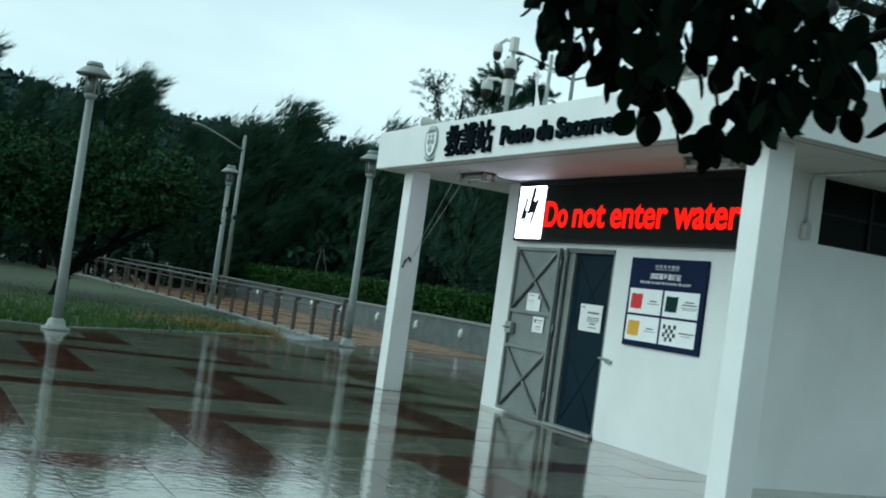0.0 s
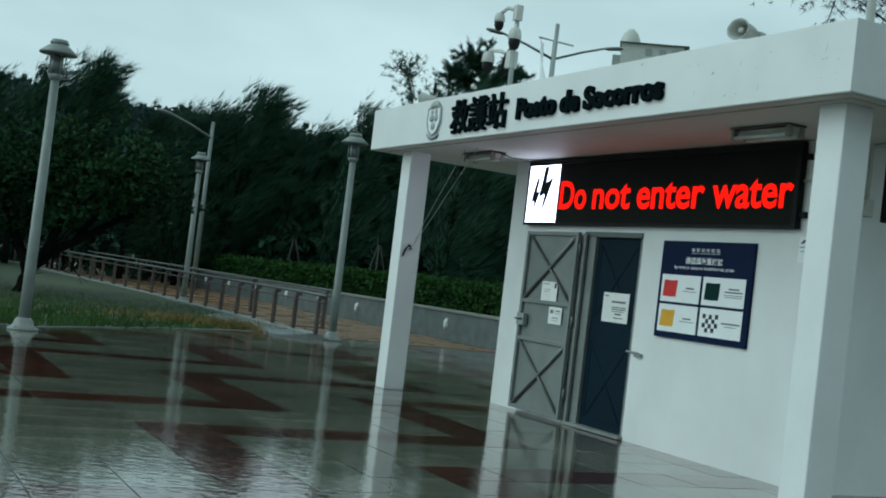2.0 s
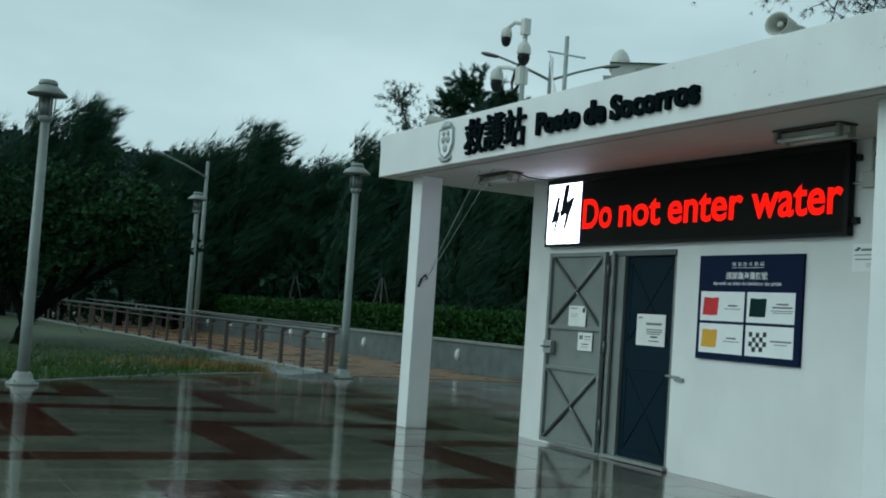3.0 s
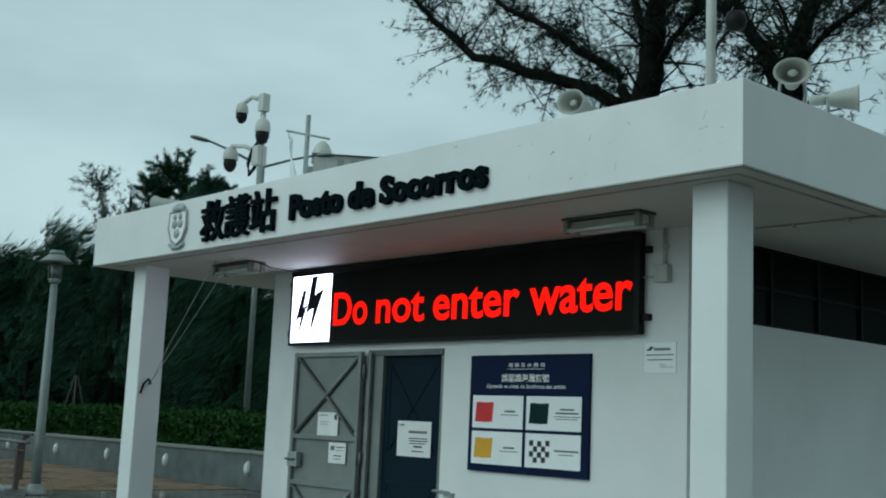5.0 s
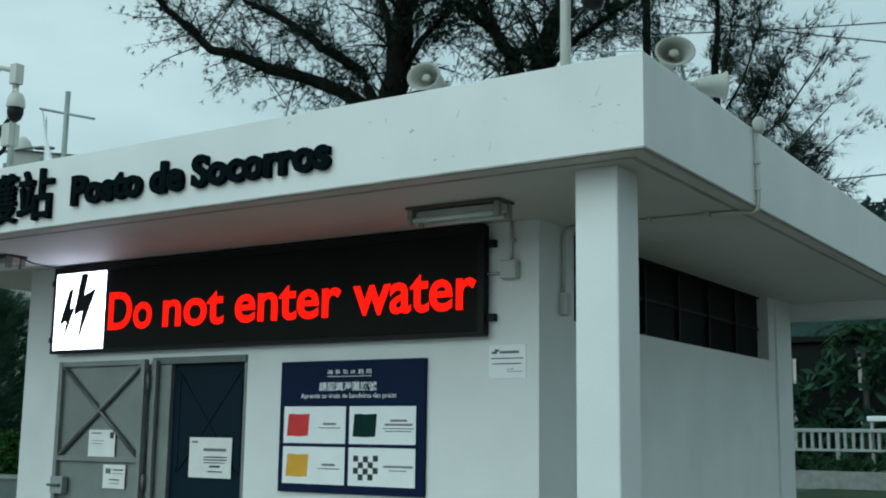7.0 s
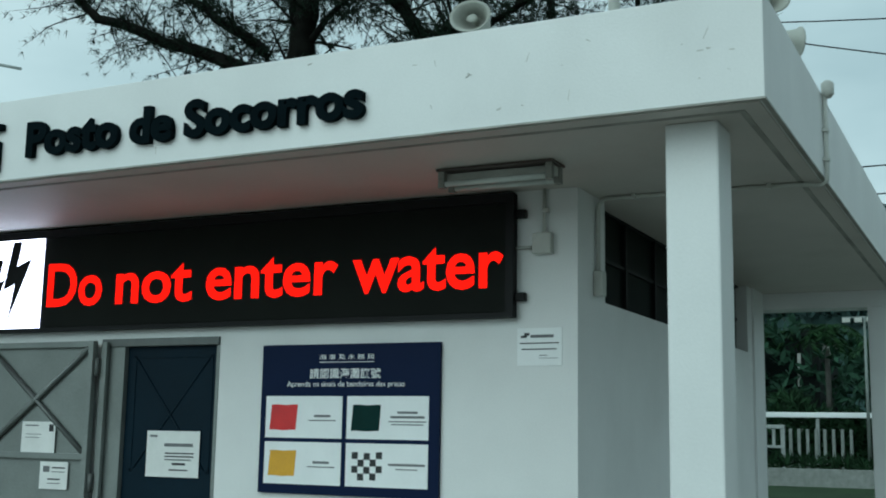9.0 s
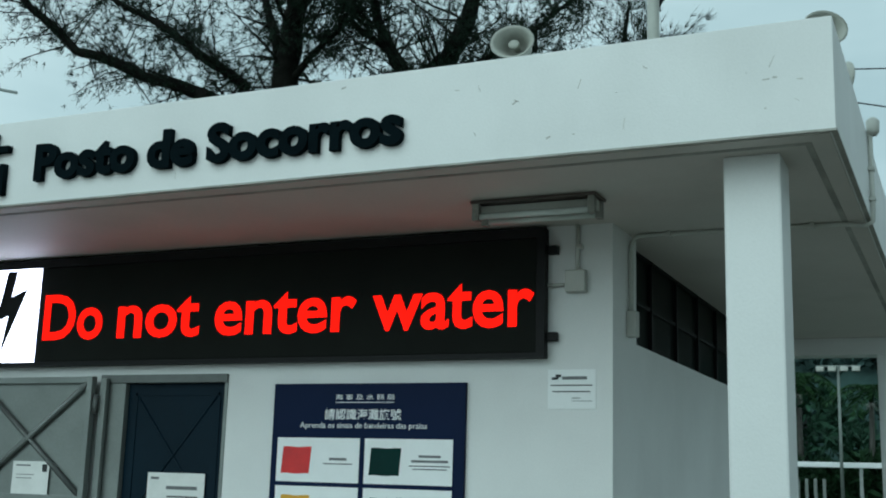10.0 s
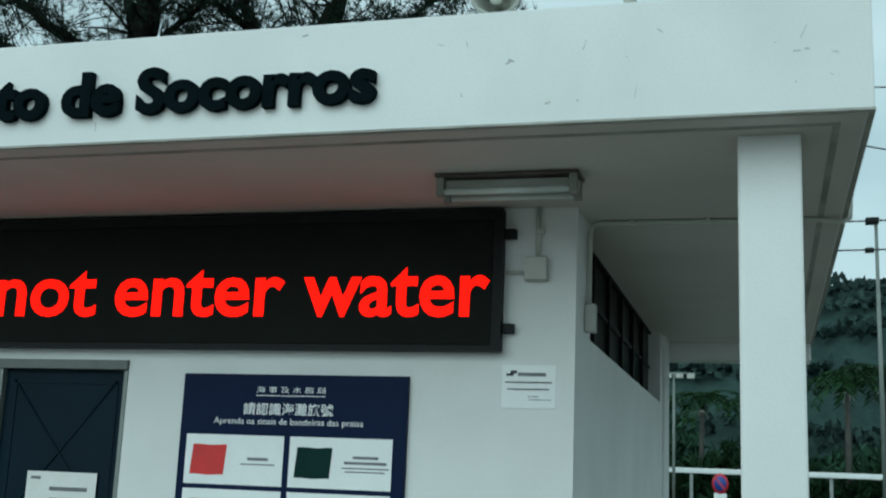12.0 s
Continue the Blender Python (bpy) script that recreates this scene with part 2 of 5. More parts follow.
def lathe(bm, profile, m=None, sides=20):
    """A turned shape from (radius, height) pairs about z."""
    rings = []
    for r, z in profile:
        ring = []
        for k in range(sides):
            t = 2 * math.pi * k / sides
            p = Vector((r * math.cos(t), r * math.sin(t), z))
            ring.append(bm.verts.new(m @ p if m else p))
        rings.append(ring)
    for r, s in zip(rings, rings[1:]):
        for k in range(sides):
            f = bm.faces.new((r[k], r[(k + 1) % sides], s[(k + 1) % sides], s[k]))
            f.smooth = True
    bm.faces.new(rings[0][::-1]); bm.faces.new(rings[-1])
    return bm


def mesh_of(name, bm, material):
    bmesh.ops.recalc_face_normals(bm, faces=bm.faces[:])
    me = bpy.data.meshes.new(name)
    bm.to_mesh(me)
    bm.free()
    me.materials.append(material)
    return me


def part(name, bm, material, parent=None, label=""):
    ob = new(name, mesh_of(name, bm, material) if isinstance(bm, bmesh.types.BMesh) else bm)
    if parent:
        ob.parent = parent
    if label:
        ob["label"] = label
    return ob


def thing(name, label, category, group="", at=None):
    ob = new(name)
    ob.empty_display_size = 0.2
    if at:
        ob.matrix_basis = at
    return tagged(ob, label, category, group)


def solid(name, bm, material, label="", category="", kind="", group=""):
    return tagged(part(name, bm, material), label, category, group, kind)


def soup(name, verts, faces, material):
    me = bpy.data.meshes.new(name)
    me.from_pydata(verts, [], faces)
    if material:
        me.materials.append(material)
    return me


def text_mesh(body, size, depth=0.0, bold=0.0, xs=1.0, align="LEFT"):
    cu = bpy.data.curves.new("writing", "FONT")
    cu.body, cu.size, cu.extrude, cu.offset, cu.align_x = body, size, depth, bold, align
    cu.resolution_u = 4
    ob = bpy.data.objects.new("writing", cu)
    scene.collection.objects.link(ob)
    me = bpy.data.meshes.new_from_object(ob.evaluated_get(bpy.context.evaluated_depsgraph_get()))
    bpy.data.objects.remove(ob)
    for v in me.vertices:
        v.co.x *= xs
    return me


# frame on a wall that faces -x: local x runs to -y, local y up, local z out of the wall
def on_front(x, y, z):
    return Matrix.Translation((x, y, z)) @ Matrix(((0, 0, -1, 0), (-1, 0, 0, 0), (0, 1, 0, 0), (0, 0, 0, 1)))


# ---- the large structure ----
WALL, CORNER, WEST = 7.555, 8.86, 14.07     # front wall plane, its two ends
ROOF = (6.165, 7.51, 2.95, 13.42, 15.42, 3.452)
REAR = 13.03

ground = bmesh.new()
bmesh.ops.create_grid(ground, x_segments=40, y_segments=40, size=900)
solid("ground", ground, M["ground"], "dark soil and rough grass around the plaza", "ground", "structure").location.z = -0.05

station = thing("first_aid_station", "white painted single-storey first-aid station with flat overhanging roof", "building")
fw = bmesh.new()
box(fw, WALL, CORNER, 0, WALL + 0.2, 11.40, 2.949)
box(fw, WALL, 11.40, 2.10, WALL + 0.2, 12.42, 2.949)
box(fw, WALL, 12.42, 0, WALL + 0.2, WEST, 2.949)
part("front_wall", fw, M["white"], station)
sw = bmesh.new()
box(sw, WALL + 0.2, CORNER, 0, 12.55, CORNER + 0.3, 2.31)
box(sw, WALL + 0.2, CORNER, 2.31, 8.06, CORNER + 0.3, 2.95)
box(sw, 12.35, CORNER, 2.31, 12.55, CORNER + 0.3, 2.95)
part("side_wall", sw, M["white"], station)
part("corner_pillar", bbox(12.55, CORNER - 0.025, 0, REAR, CORNER + 0.3, 2.949, 0.008), M["white"], station)
part("side_wall", box(bmesh.new(), WALL + 0.2, WEST - 0.2, 0, REAR - 0.02, WEST, 2.949), M["white"], station)
part("rear_wall", box(bmesh.new(), REAR - 0.22, CORNER + 0.3, 0, REAR - 0.02, WEST - 0.2, 2.949), M["white"], station)
roof = bbox(*ROOF, bevel=0.005)
part("roof_slab", roof, M["white"], station)
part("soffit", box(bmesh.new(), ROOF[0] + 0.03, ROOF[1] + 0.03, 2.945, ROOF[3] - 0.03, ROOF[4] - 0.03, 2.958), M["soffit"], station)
for px, py in ((6.415, 7.772), (6.415, 14.72), (13.05, 7.60), (13.05, 14.72)):
    part("pillar", bbox(px, py, 0, px + 0.27, py + 0.25, 2.946, 0.012), M["white"], station)
part("rear_beam", bbox(REAR + 0.005, ROOF[1] + 0.02, 2.78, REAR + 0.31, ROOF[4] - 0.02, 2.944, 0.008), M["white"], station)

# ground around the station
M_X, M_Y = 0.58, 0.51
solid("floor", box(bmesh.new(), WALL + 0.15, CORNER + 0.1, -0.04, REAR - 0.1, WEST - 0.1, 0.004), M["apron"], "bare concrete floor inside the station", "floor", "structure")
solid("apron", box(bmesh.new(), 13.62, 4.0, -0.046, 14.6, 16.8, -0.003), M["apron"], "wet concrete strip behind the station", "pavement", "structure")
# dark strip under the roof rim: edge grime and soffit shadow line painted together
part("edge_shade_strip", box(bmesh.new(), ROOF[0] - 0.003, ROOF[1] - 0.003, 2.947, ROOF[0] + 0.02, ROOF[4] + 0.003, 2.957), M["grime_and_shade"], station, "dark strip for the grimy drip edge and its shadow line")
part("edge_shade_strip", box(bmesh.new(), ROOF[0] + 0.02, ROOF[1] - 0.003, 2.947, ROOF[3], ROOF[1] + 0.02, 2.957), M["grime_and_shade"], station, "dark strip for the grimy drip edge and its shadow line")
chips = random.Random(8)
for _ in range(22):
    cy, cz = chips.choice(((8.95, 3.22), (9.1, 3.12), (7.75, 3.10), (7.8, 3.2), (8.6, 3.02), (8.4, 3.25), (9.2, 3.3))) if chips.random() < 0.7 else (chips.uniform(7.6, 15.1), chips.uniform(3.0, 3.44))
    cy += chips.gauss(0, 0.06); cz += chips.gauss(0, 0.035)
    if not 2.99 < cz < 3.45 or not 7.5 < cy < 15.2:
        continue
    w, hh = chips.uniform(0.004, 0.03), chips.uniform(0.002, 0.008)
    if chips.random() < 0.25:
        w, hh = 0.003, chips.uniform(0.02, 0.06)
    part("paint_chip", box(bmesh.new(), ROOF[0] - 0.0015, cy, cz, ROOF[0] + 0.002, cy + w, cz + hh, Matrix.Translation((0, cy, cz)) @ pose(0, 0, 0, chips.uniform(-35, 35)) @ Matrix.Translation((0, -cy, -cz))), M["chip"], station, "grey chipped paint")
window = thing("window_1", "dark clerestory window strip in the side wall", "window")
window["kind"] = "structure"
for i in range(6):
    x0 = 8.06 + i * 0.715
    part("pane", box(bmesh.new(), x0 + 0.02, CORNER + 0.105, 2.34, x0 + 0.695, CORNER + 0.113, 2.925), M["glass_dark"], window)
    part("mullion", bbox(x0 - 0.018 if i else x0, CORNER + 0.08, 2.34, x0 + 0.018, CORNER + 0.125, 2.925, 0), M["black"], window)
    part("bar", box(bmesh.new(), x0 + 0.02, CORNER + 0.09, 2.61, x0 + 0.695, CORNER + 0.104, 2.635), M["black"], window)
part("frame", box(box(bmesh.new(), 8.06, CORNER + 0.08, 2.312, 12.35, CORNER + 0.13, 2.338), 8.06, CORNER + 0.08, 2.927, 12.35, CORNER + 0.13, 2.943), M["black"], window)
part("lining", box(bmesh.new(), 8.06, CORNER + 0.24, 2.312, 12.35, CORNER + 0.27, 2.943), M["black"], window)

# ---- soft ground ----
solid("plaza_bed", box(bmesh.new(), -60, -40, -0.048, 13.85, 26.4, -0.006), M["joint"], "wet dark joints under the paving", "pavement", "structure")
solid("path", box(bmesh.new(), 8.9, 24.0, -0.045, 13.85, 120, 0.004), M["path"], "wet orange-brown paved walkway beside the wall", "path", "structure")

# low slate-clad wall with a coping and round bulkhead lights
retaining = thing("retaining_wall", "low grey slate-clad retaining wall with granite coping", "wall")
retaining["kind"] = "structure"
part("wall_body", box(bmesh.new(), 13.87, 16.0, -0.1, 14.25, 120, 0.70), M["retwall"], retaining)
part("coping", bbox(13.83, 16.0, 0.70, 14.3, 120, 0.76, 0.012), M["kerb"], retaining)


def bulkhead_light():
    t = thing("wall_light", "oval white bulkhead light on the slate wall", "lamp", "lights along the wall")
    bm = lathe(bmesh.new(), [(0.001, 0), (0.13, 0), (0.135, 0.02), (0.12, 0.03), (0.001, 0.03)], sides=16)
    part("base_ring", bm, M["offwhite"], t)
    bm = lathe(bmesh.new(), [(0.11, 0.03), (0.105, 0.055), (0.07, 0.08), (0.02, 0.088), (0.001, 0.088)], sides=16)
    part("glass", bm, M["tube"], t)
    return t


light = bulkhead_light()
squash = Matrix.Diagonal((0.72, 1.15, 1, 1))
spots = [24.0, 27.3, 30.1, 32.95, 36.0, 39.0, 42.4, 45.6, 48.8]
light.matrix_basis = on_front(13.87, spots[0], 0.40) @ squash
light.scale = (0.72, 1.15, 1)
for y in spots[1:]:
    copy_thing(light, on_front(13.87, y, 0.40))


# ---- plants ----
def scatter_blades(origins, dirs, per, length, width, spread, droop, rng, quad=False):
    """Thin tapered blades that fan out from each origin: vertices and faces."""
    o = np.repeat(np.asarray(origins, float), per, axis=0)
    d = np.repeat(np.asarray(dirs, float), per, axis=0)
    n = len(o)
    d = d + rng.normal(0, spread, (n, 3))
    d[:, 2] -= droop
    d /= np.linalg.norm(d, axis=1, keepdims=True) + 1e-9
    ln = length * rng.uniform(0.55, 1.25, (n, 1))
    side = np.cross(d, rng.normal(0, 1, (n, 3)))
    side /= np.linalg.norm(side, axis=1, keepdims=True) + 1e-9
    w = width * rng.uniform(0.6, 1.3, (n, 1))
    mid, tip = o + d * ln * 0.5, o + d * ln
    tip[:, 2] -= droop * 0.25 * ln[:, 0]
    if quad:
        v = np.stack((o, mid + side * w, tip, mid - side * w), axis=1).reshape(-1, 3)
        f = np.arange(4 * n).reshape(-1, 4)
    else:
        v = np.stack((o - side * w * 0.5, o + side * w * 0.5, tip), axis=1).reshape(-1, 3)
        f = np.arange(3 * n).reshape(-1, 3)
    return v, f


def np_mesh(name, v, f, material):
    return soup(name, [tuple(p) for p in v], [tuple(int(i) for i in q) for q in f], material)


def branch_points(start, direction, length, bend, rng, steps=6):
    p, d = np.array(start, float), np.array(direction, float)
    d /= np.linalg.norm(d)
    pts = [p.copy()]
    for _ in range(steps):
        d = d + rng.normal(0, 0.10, 3) + np.array(bend) / steps
        d /= np.linalg.norm(d)
        p = p + d * length / steps
        pts.append(p.copy())
    return np.array(pts)


def casuarina(seed, height, radius, spread, lean=(0.0, 0.0), bare=0.15, limbs=62, material="needle", blade=0.80, per=12, width=0.028):
    """A feathery casuarina: tapered trunk, rising limbs, fine needle sprays."""
    rng = np.random.default_rng(seed)
    t = thing("casuarina_tree", "tall dark feathery casuarina tree in the wood", "tree", "casuarina wood")
    bm = bmesh.new()
    trunk = [(lean[0] * h * h * height + 0.15 * math.sin(3 * h + seed), lean[1] * h * h * height + 0.15 * math.cos(2 * h + seed), h * height) for h in np.linspace(0, 1, 9)]
    tube(bm, trunk, [radius * (1 - 0.92 * h) for h in np.linspace(0, 1, 9)], 8)
    org, dr = [], []
    for i in range(limbs):
        h = bare + (0.985 - bare) * ((i + rng.uniform(0, 1)) / limbs)
        k = h * 8
        a = np.array(trunk[int(k)]); b = np.array(trunk[min(int(k) + 1, 8)])
        base = a + (b - a) * (k - int(k))
        az = i * 2.4 + rng.uniform(-0.5, 0.5)
        ln = spread * (1.12 - h) ** 0.36 * rng.uniform(0.6, 1.3)
        pts = branch_points(base, (math.cos(az) + lean[0] * 2, math.sin(az) + lean[1] * 2, 0.45 + 1.2 * h), ln, (lean[0] * 1.5, lean[1] * 1.5, 0.35), rng, 5)
        tube(bm, pts, [max(0.008, radius * 0.22 * (1 - h * 0.6) * (1 - j / 5.5)) for j in range(6)], 4, cap=False)
        for j in range(1, 6):
            for _ in range(3 if j < 3 else 5):
                q = pts[j - 1] + (pts[j] - pts[j - 1]) * rng.uniform(0, 1)
                dd = (pts[j] - pts[j - 1]) / (np.linalg.norm(pts[j] - pts[j - 1]) + 1e-6)
                org.append(q + rng.normal(0, 0.14 * spread / 2.5, 3)); dr.append(dd * 0.55 + np.array((0.75, -0.1, 0.42)))
    part("trunk", bm, M["bark"], t)
    v, f = scatter_blades(org, dr, per, blade, width, 0.30, 0.0, rng)
    part("crown", np_mesh("crown", v, f, M[material]), None, t)
    return t


def place(x, y, z=0.0, turn=0.0, size=1.0, tall=1.0):
    return pose(x, y, z, 0, 0, turn) @ Matrix.Diagonal((size, size, size * tall, 1))


kinds = [casuarina(3, 10.4, 0.20, 3.3, (0.12, -0.02)), casuarina(8, 9.8, 0.18, 3.4, (0.14, 0.0)),
         casuarina(15, 11.0, 0.22, 3.0, (0.11, -0.02)), casuarina(21, 9.2, 0.17, 3.5, (0.10, 0.01), bare=0.08)]
rng = random.Random(11)
placed = 0
spots = []
for row, (y0, step, n) in enumerate(((46, 3.3, 17), (54, 3.6, 18), (63, 4.2, 18))):
    for i in range(n):
        x = (-6 + i * step if row < 2 else -14 + i * step) + rng.uniform(-1.0, 1.0) + row * 1.3
        y = y0 + rng.uniform(-2.2, 2.2)
        if row == 0 and x < 15.5:
            continue
        spots.append((x, y, rng.uniform(0.66, 0.82) * (1.0 if row else 0.85)))
for x in (16.5, 19.0, 21.8, 24.5, 27.5, 31.0, 34.5):
    spots.append((x + rng.uniform(-0.6, 0.6), 36 + rng.uniform(-4, 3), rng.uniform(0.62, 0.78)))
for x, y, z in ((-9, 50, 7.6), (-6, 51, 8.2), (-3, 50, 7.4), (-0.5, 51, 7.7), (2.2, 50, 7.6), (4.0, 51, 7.4), (5.8, 51, 7.9), (7.6, 50, 8.6), (9.2, 50, 9.8), (12.2, 51, 7.4), (14.2, 50, 8.7),
                (15.0, 51, 8.5), (16.2, 50, 9.9), (17.4, 51, 8.9), (18.8, 50, 8.6), (20.0, 51, 8.4), (21.2, 50, 8.8), (23.0, 50, 8.6), (25.0, 51, 9.0), (27.5, 50, 9.4), (30, 51, 9.0), (33, 50, 9.2)):
    spots.append((x - 1.5, y, z / 12.3))
for i, (x, y, s) in enumerate(spots):
    m = place(x, y, 0, rng.uniform(-25, 25), s, 1.0)
    if i < 4:
        kinds[i].matrix_basis = m
        kinds[i].scale = m.to_scale()
        base = kinds[i]
    else:
        k = kinds[i % 4]
        c = copy_thing(k, Matrix.Identity(4))
        c.matrix_basis = m

# dense dark undergrowth that closes the wood
ur = np.random.default_rng(5)
un = 5200
ux = ur.uniform(-30, 60, un); uy = 47 + ur.uniform(0, 18, un) + np.where(ux < 15, 4, 0)
uz = ur.uniform(0.0, 1.0, un) ** 1.3 * (3.4 + 0.8 * np.sin(ux * 0.7))
v, f = scatter_blades(np.stack((ux, uy, uz), 1), ur.normal(0, 0.5, (un, 3)) + np.array((0, -0.2, 0.6)), 10, 0.6, 0.09, 0.6, 0.1, ur, quad=True)
tagged(new("undergrowth", np_mesh("undergrowth", v, f, M["needle"])), "dark tangled undergrowth below the casuarina wood", "undergrowth", "", "stuff")


def limb_tree(name, label, limbs, seed, twigs, reach, per, blade, width, material, droop=0.15, spread=0.6, quad=False, group="", leaf_jitter=0.25, floor_z=-1.0):
    """A tree whose main limbs are given as lines of points and radii."""
    rng = np.random.default_rng(seed)
    t = thing(name, label, "tree", group)
    bm = bmesh.new()
    org, dr = [], []
    for pts, r0, r1, leafy in limbs:
        pts = np.array(pts, float)
        fine = []
        for a, b in zip(pts, pts[1:]):
            for s in (0, 0.33, 0.66):
                fine.append(a + (b - a) * s + rng.normal(0, r0 * 0.12, 3))
        fine.append(pts[-1])
        fine = np.array(fine)
        tube(bm, fine, [r0 + (r1 - r0) * i / (len(fine) - 1) for i in range(len(fine))], 7)
        if not leafy:
            continue
        count = int(twigs * leafy)
        for _ in range(count):
            k = rng.uniform(0.15, 1.0) * (len(fine) - 1)
            i = min(int(k), len(fine) - 2)
            base = fine[i] + (fine[i + 1] - fine[i]) * (k - i)
            along = (fine[i + 1] - fine[i]) / (np.linalg.norm(fine[i + 1] - fine[i]) + 1e-6)
            d = along * 0.5 + rng.normal(0, 0.7, 3) + np.array((0, 0, 0.25))
            tw = branch_points(base, d, reach * rng.uniform(0.4, 1.15), (0, 0, -droop), rng, 5)
            tube(bm, tw, [max(0.006, r1 * 0.45 * (1 - j / 6)) for j in range(6)], 3, cap=False)
            for j in range(1, 6):
                for _ in range(4):
                    q = tw[j - 1] + (tw[j] - tw[j - 1]) * rng.uniform(0, 1)
                    org.append(q + rng.normal(0, leaf_jitter * reach * 0.3, 3)); dr.append((tw[j] - tw[j - 1]) / (np.linalg.norm(tw[j] - tw[j - 1]) + 1e-6))
    org, dr = np.array(org), np.array(dr)
    ok = org[:, 2] > floor_z + 0.35 * np.sin(org[:, 0] * 1.3)
    part("trunk", bm, M["bark"], t)
    v, f = scatter_blades(org[ok], dr[ok], per, blade, width, spread, droop, rng, quad)
    part("crown", np_mesh("crown", v, f, M[material]), None, t)
    return t


NEAR = "old casuarina with bare dark limbs behind the station"
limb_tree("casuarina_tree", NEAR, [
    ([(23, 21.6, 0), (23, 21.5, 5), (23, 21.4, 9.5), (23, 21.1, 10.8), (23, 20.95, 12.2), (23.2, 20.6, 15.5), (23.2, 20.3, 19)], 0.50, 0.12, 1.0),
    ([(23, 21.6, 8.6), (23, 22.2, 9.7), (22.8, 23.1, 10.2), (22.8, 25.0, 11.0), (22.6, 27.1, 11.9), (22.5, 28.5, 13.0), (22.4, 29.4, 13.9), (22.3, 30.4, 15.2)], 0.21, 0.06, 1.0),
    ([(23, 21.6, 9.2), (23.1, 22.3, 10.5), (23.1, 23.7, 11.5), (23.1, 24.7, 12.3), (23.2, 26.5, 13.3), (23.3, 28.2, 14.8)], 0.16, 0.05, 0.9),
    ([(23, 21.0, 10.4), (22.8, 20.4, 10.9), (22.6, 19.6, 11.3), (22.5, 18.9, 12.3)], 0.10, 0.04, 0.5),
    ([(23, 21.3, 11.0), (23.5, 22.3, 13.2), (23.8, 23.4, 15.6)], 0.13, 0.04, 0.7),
], 31, 84, 2.1, 9, 0.20, 0.017, "needle_backlit", spread=0.9, leaf_jitter=0.22)
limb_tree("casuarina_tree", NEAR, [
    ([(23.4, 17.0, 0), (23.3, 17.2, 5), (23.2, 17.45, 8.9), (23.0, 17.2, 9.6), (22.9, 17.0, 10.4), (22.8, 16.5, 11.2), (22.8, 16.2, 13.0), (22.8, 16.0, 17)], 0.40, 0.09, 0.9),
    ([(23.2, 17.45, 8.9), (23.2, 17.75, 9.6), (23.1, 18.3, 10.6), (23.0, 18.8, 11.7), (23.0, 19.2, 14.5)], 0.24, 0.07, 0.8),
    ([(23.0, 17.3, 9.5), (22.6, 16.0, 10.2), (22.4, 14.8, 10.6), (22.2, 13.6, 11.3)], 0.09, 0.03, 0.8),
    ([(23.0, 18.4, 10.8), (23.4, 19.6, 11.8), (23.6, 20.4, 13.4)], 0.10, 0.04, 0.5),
], 37, 80, 2.1, 9, 0.20, 0.017, "needle_backlit", spread=0.9, leaf_jitter=0.22)
sweep = [([(24, 13.6, 0), (23.6, 13.4, 4), (23.2, 13.2, 7), (23, 13.1, 9.2), (23, 12.95, 11.2)], 0.20, 0.03, 1.5)]
for z0, y1, z1 in ((5.4, 10.9, 6.6), (5.9, 10.7, 7.3), (6.4, 10.75, 8.0), (6.9, 10.8, 9.1), (7.4, 11.4, 9.5), (7.9, 12.0, 10.2), (6.2, 11.6, 7.0), (7.2, 11.9, 8.6), (8.3, 12.6, 10.8), (6.8, 14.6, 8.6), (7.8, 14.3, 9.8), (5.8, 11.2, 6.1)):
    ym, zm = 13.2 + (y1 - 13.2) * 0.55, z0 + (z1 - z0) * 0.38
    sweep.append(([(23.2, 13.2, z0), (23.0, ym, zm), (22.9, y1, z1)], 0.035, 0.010, 0.75))
limb_tree("casuarina_tree", "feathery casuarina with upswept branch tips behind the station", sweep, 41, 20, 0.9, 9, 0.27, 0.011, "needle_backlit", droop=-0.08, spread=0.40, leaf_jitter=0.42)
# sparse tree tops far behind the roof
limb_tree("casuarina_tree", "thin airy tree top far behind the station roof", [
    ([(21.7, 46, 0.0), (21.8, 46, 6.5), (21.9, 46, 9.9)], 0.16, 0.05, 0.7),
    ([(21.8, 46, 7.0), (20.9, 46, 8.9), (20.5, 46, 10.2)], 0.06, 0.02, 0.8), ([(21.8, 46, 7.6), (22.6, 46, 9.3), (22.9, 46, 10.4)], 0.06, 0.02, 0.8),
], 61, 34, 1.1, 5, 0.22, 0.03, "needle", droop=0.0, spread=0.7, leaf_jitter=0.25)
limb_tree("casuarina_tree", "dark layered tree top far behind the station roof", [
    ([(24.3, 46, 0.0), (24.3, 46, 7.6), (24.2, 46, 11.9)], 0.20, 0.04, 1.6),
    ([(24.3, 46, 8.6), (25.7, 46, 9.7), (26.5, 46, 9.9)], 0.06, 0.02, 1.2), ([(24.3, 46, 9.3), (23.2, 46, 10.2), (22.8, 46, 10.5)], 0.06, 0.02, 1.0),
    ([(24.3, 46, 10.0), (25.2, 46, 10.7), (25.8, 46, 10.9)], 0.05, 0.02, 1.2), ([(24.3, 46, 10.4), (23.7, 46, 11.0), (23.5, 46, 11.2)], 0.05, 0.02, 0.8),
], 67, 34, 0.9, 9, 0.24, 0.035, "needle", droop=0.0, spread=0.5, leaf_jitter=0.2)

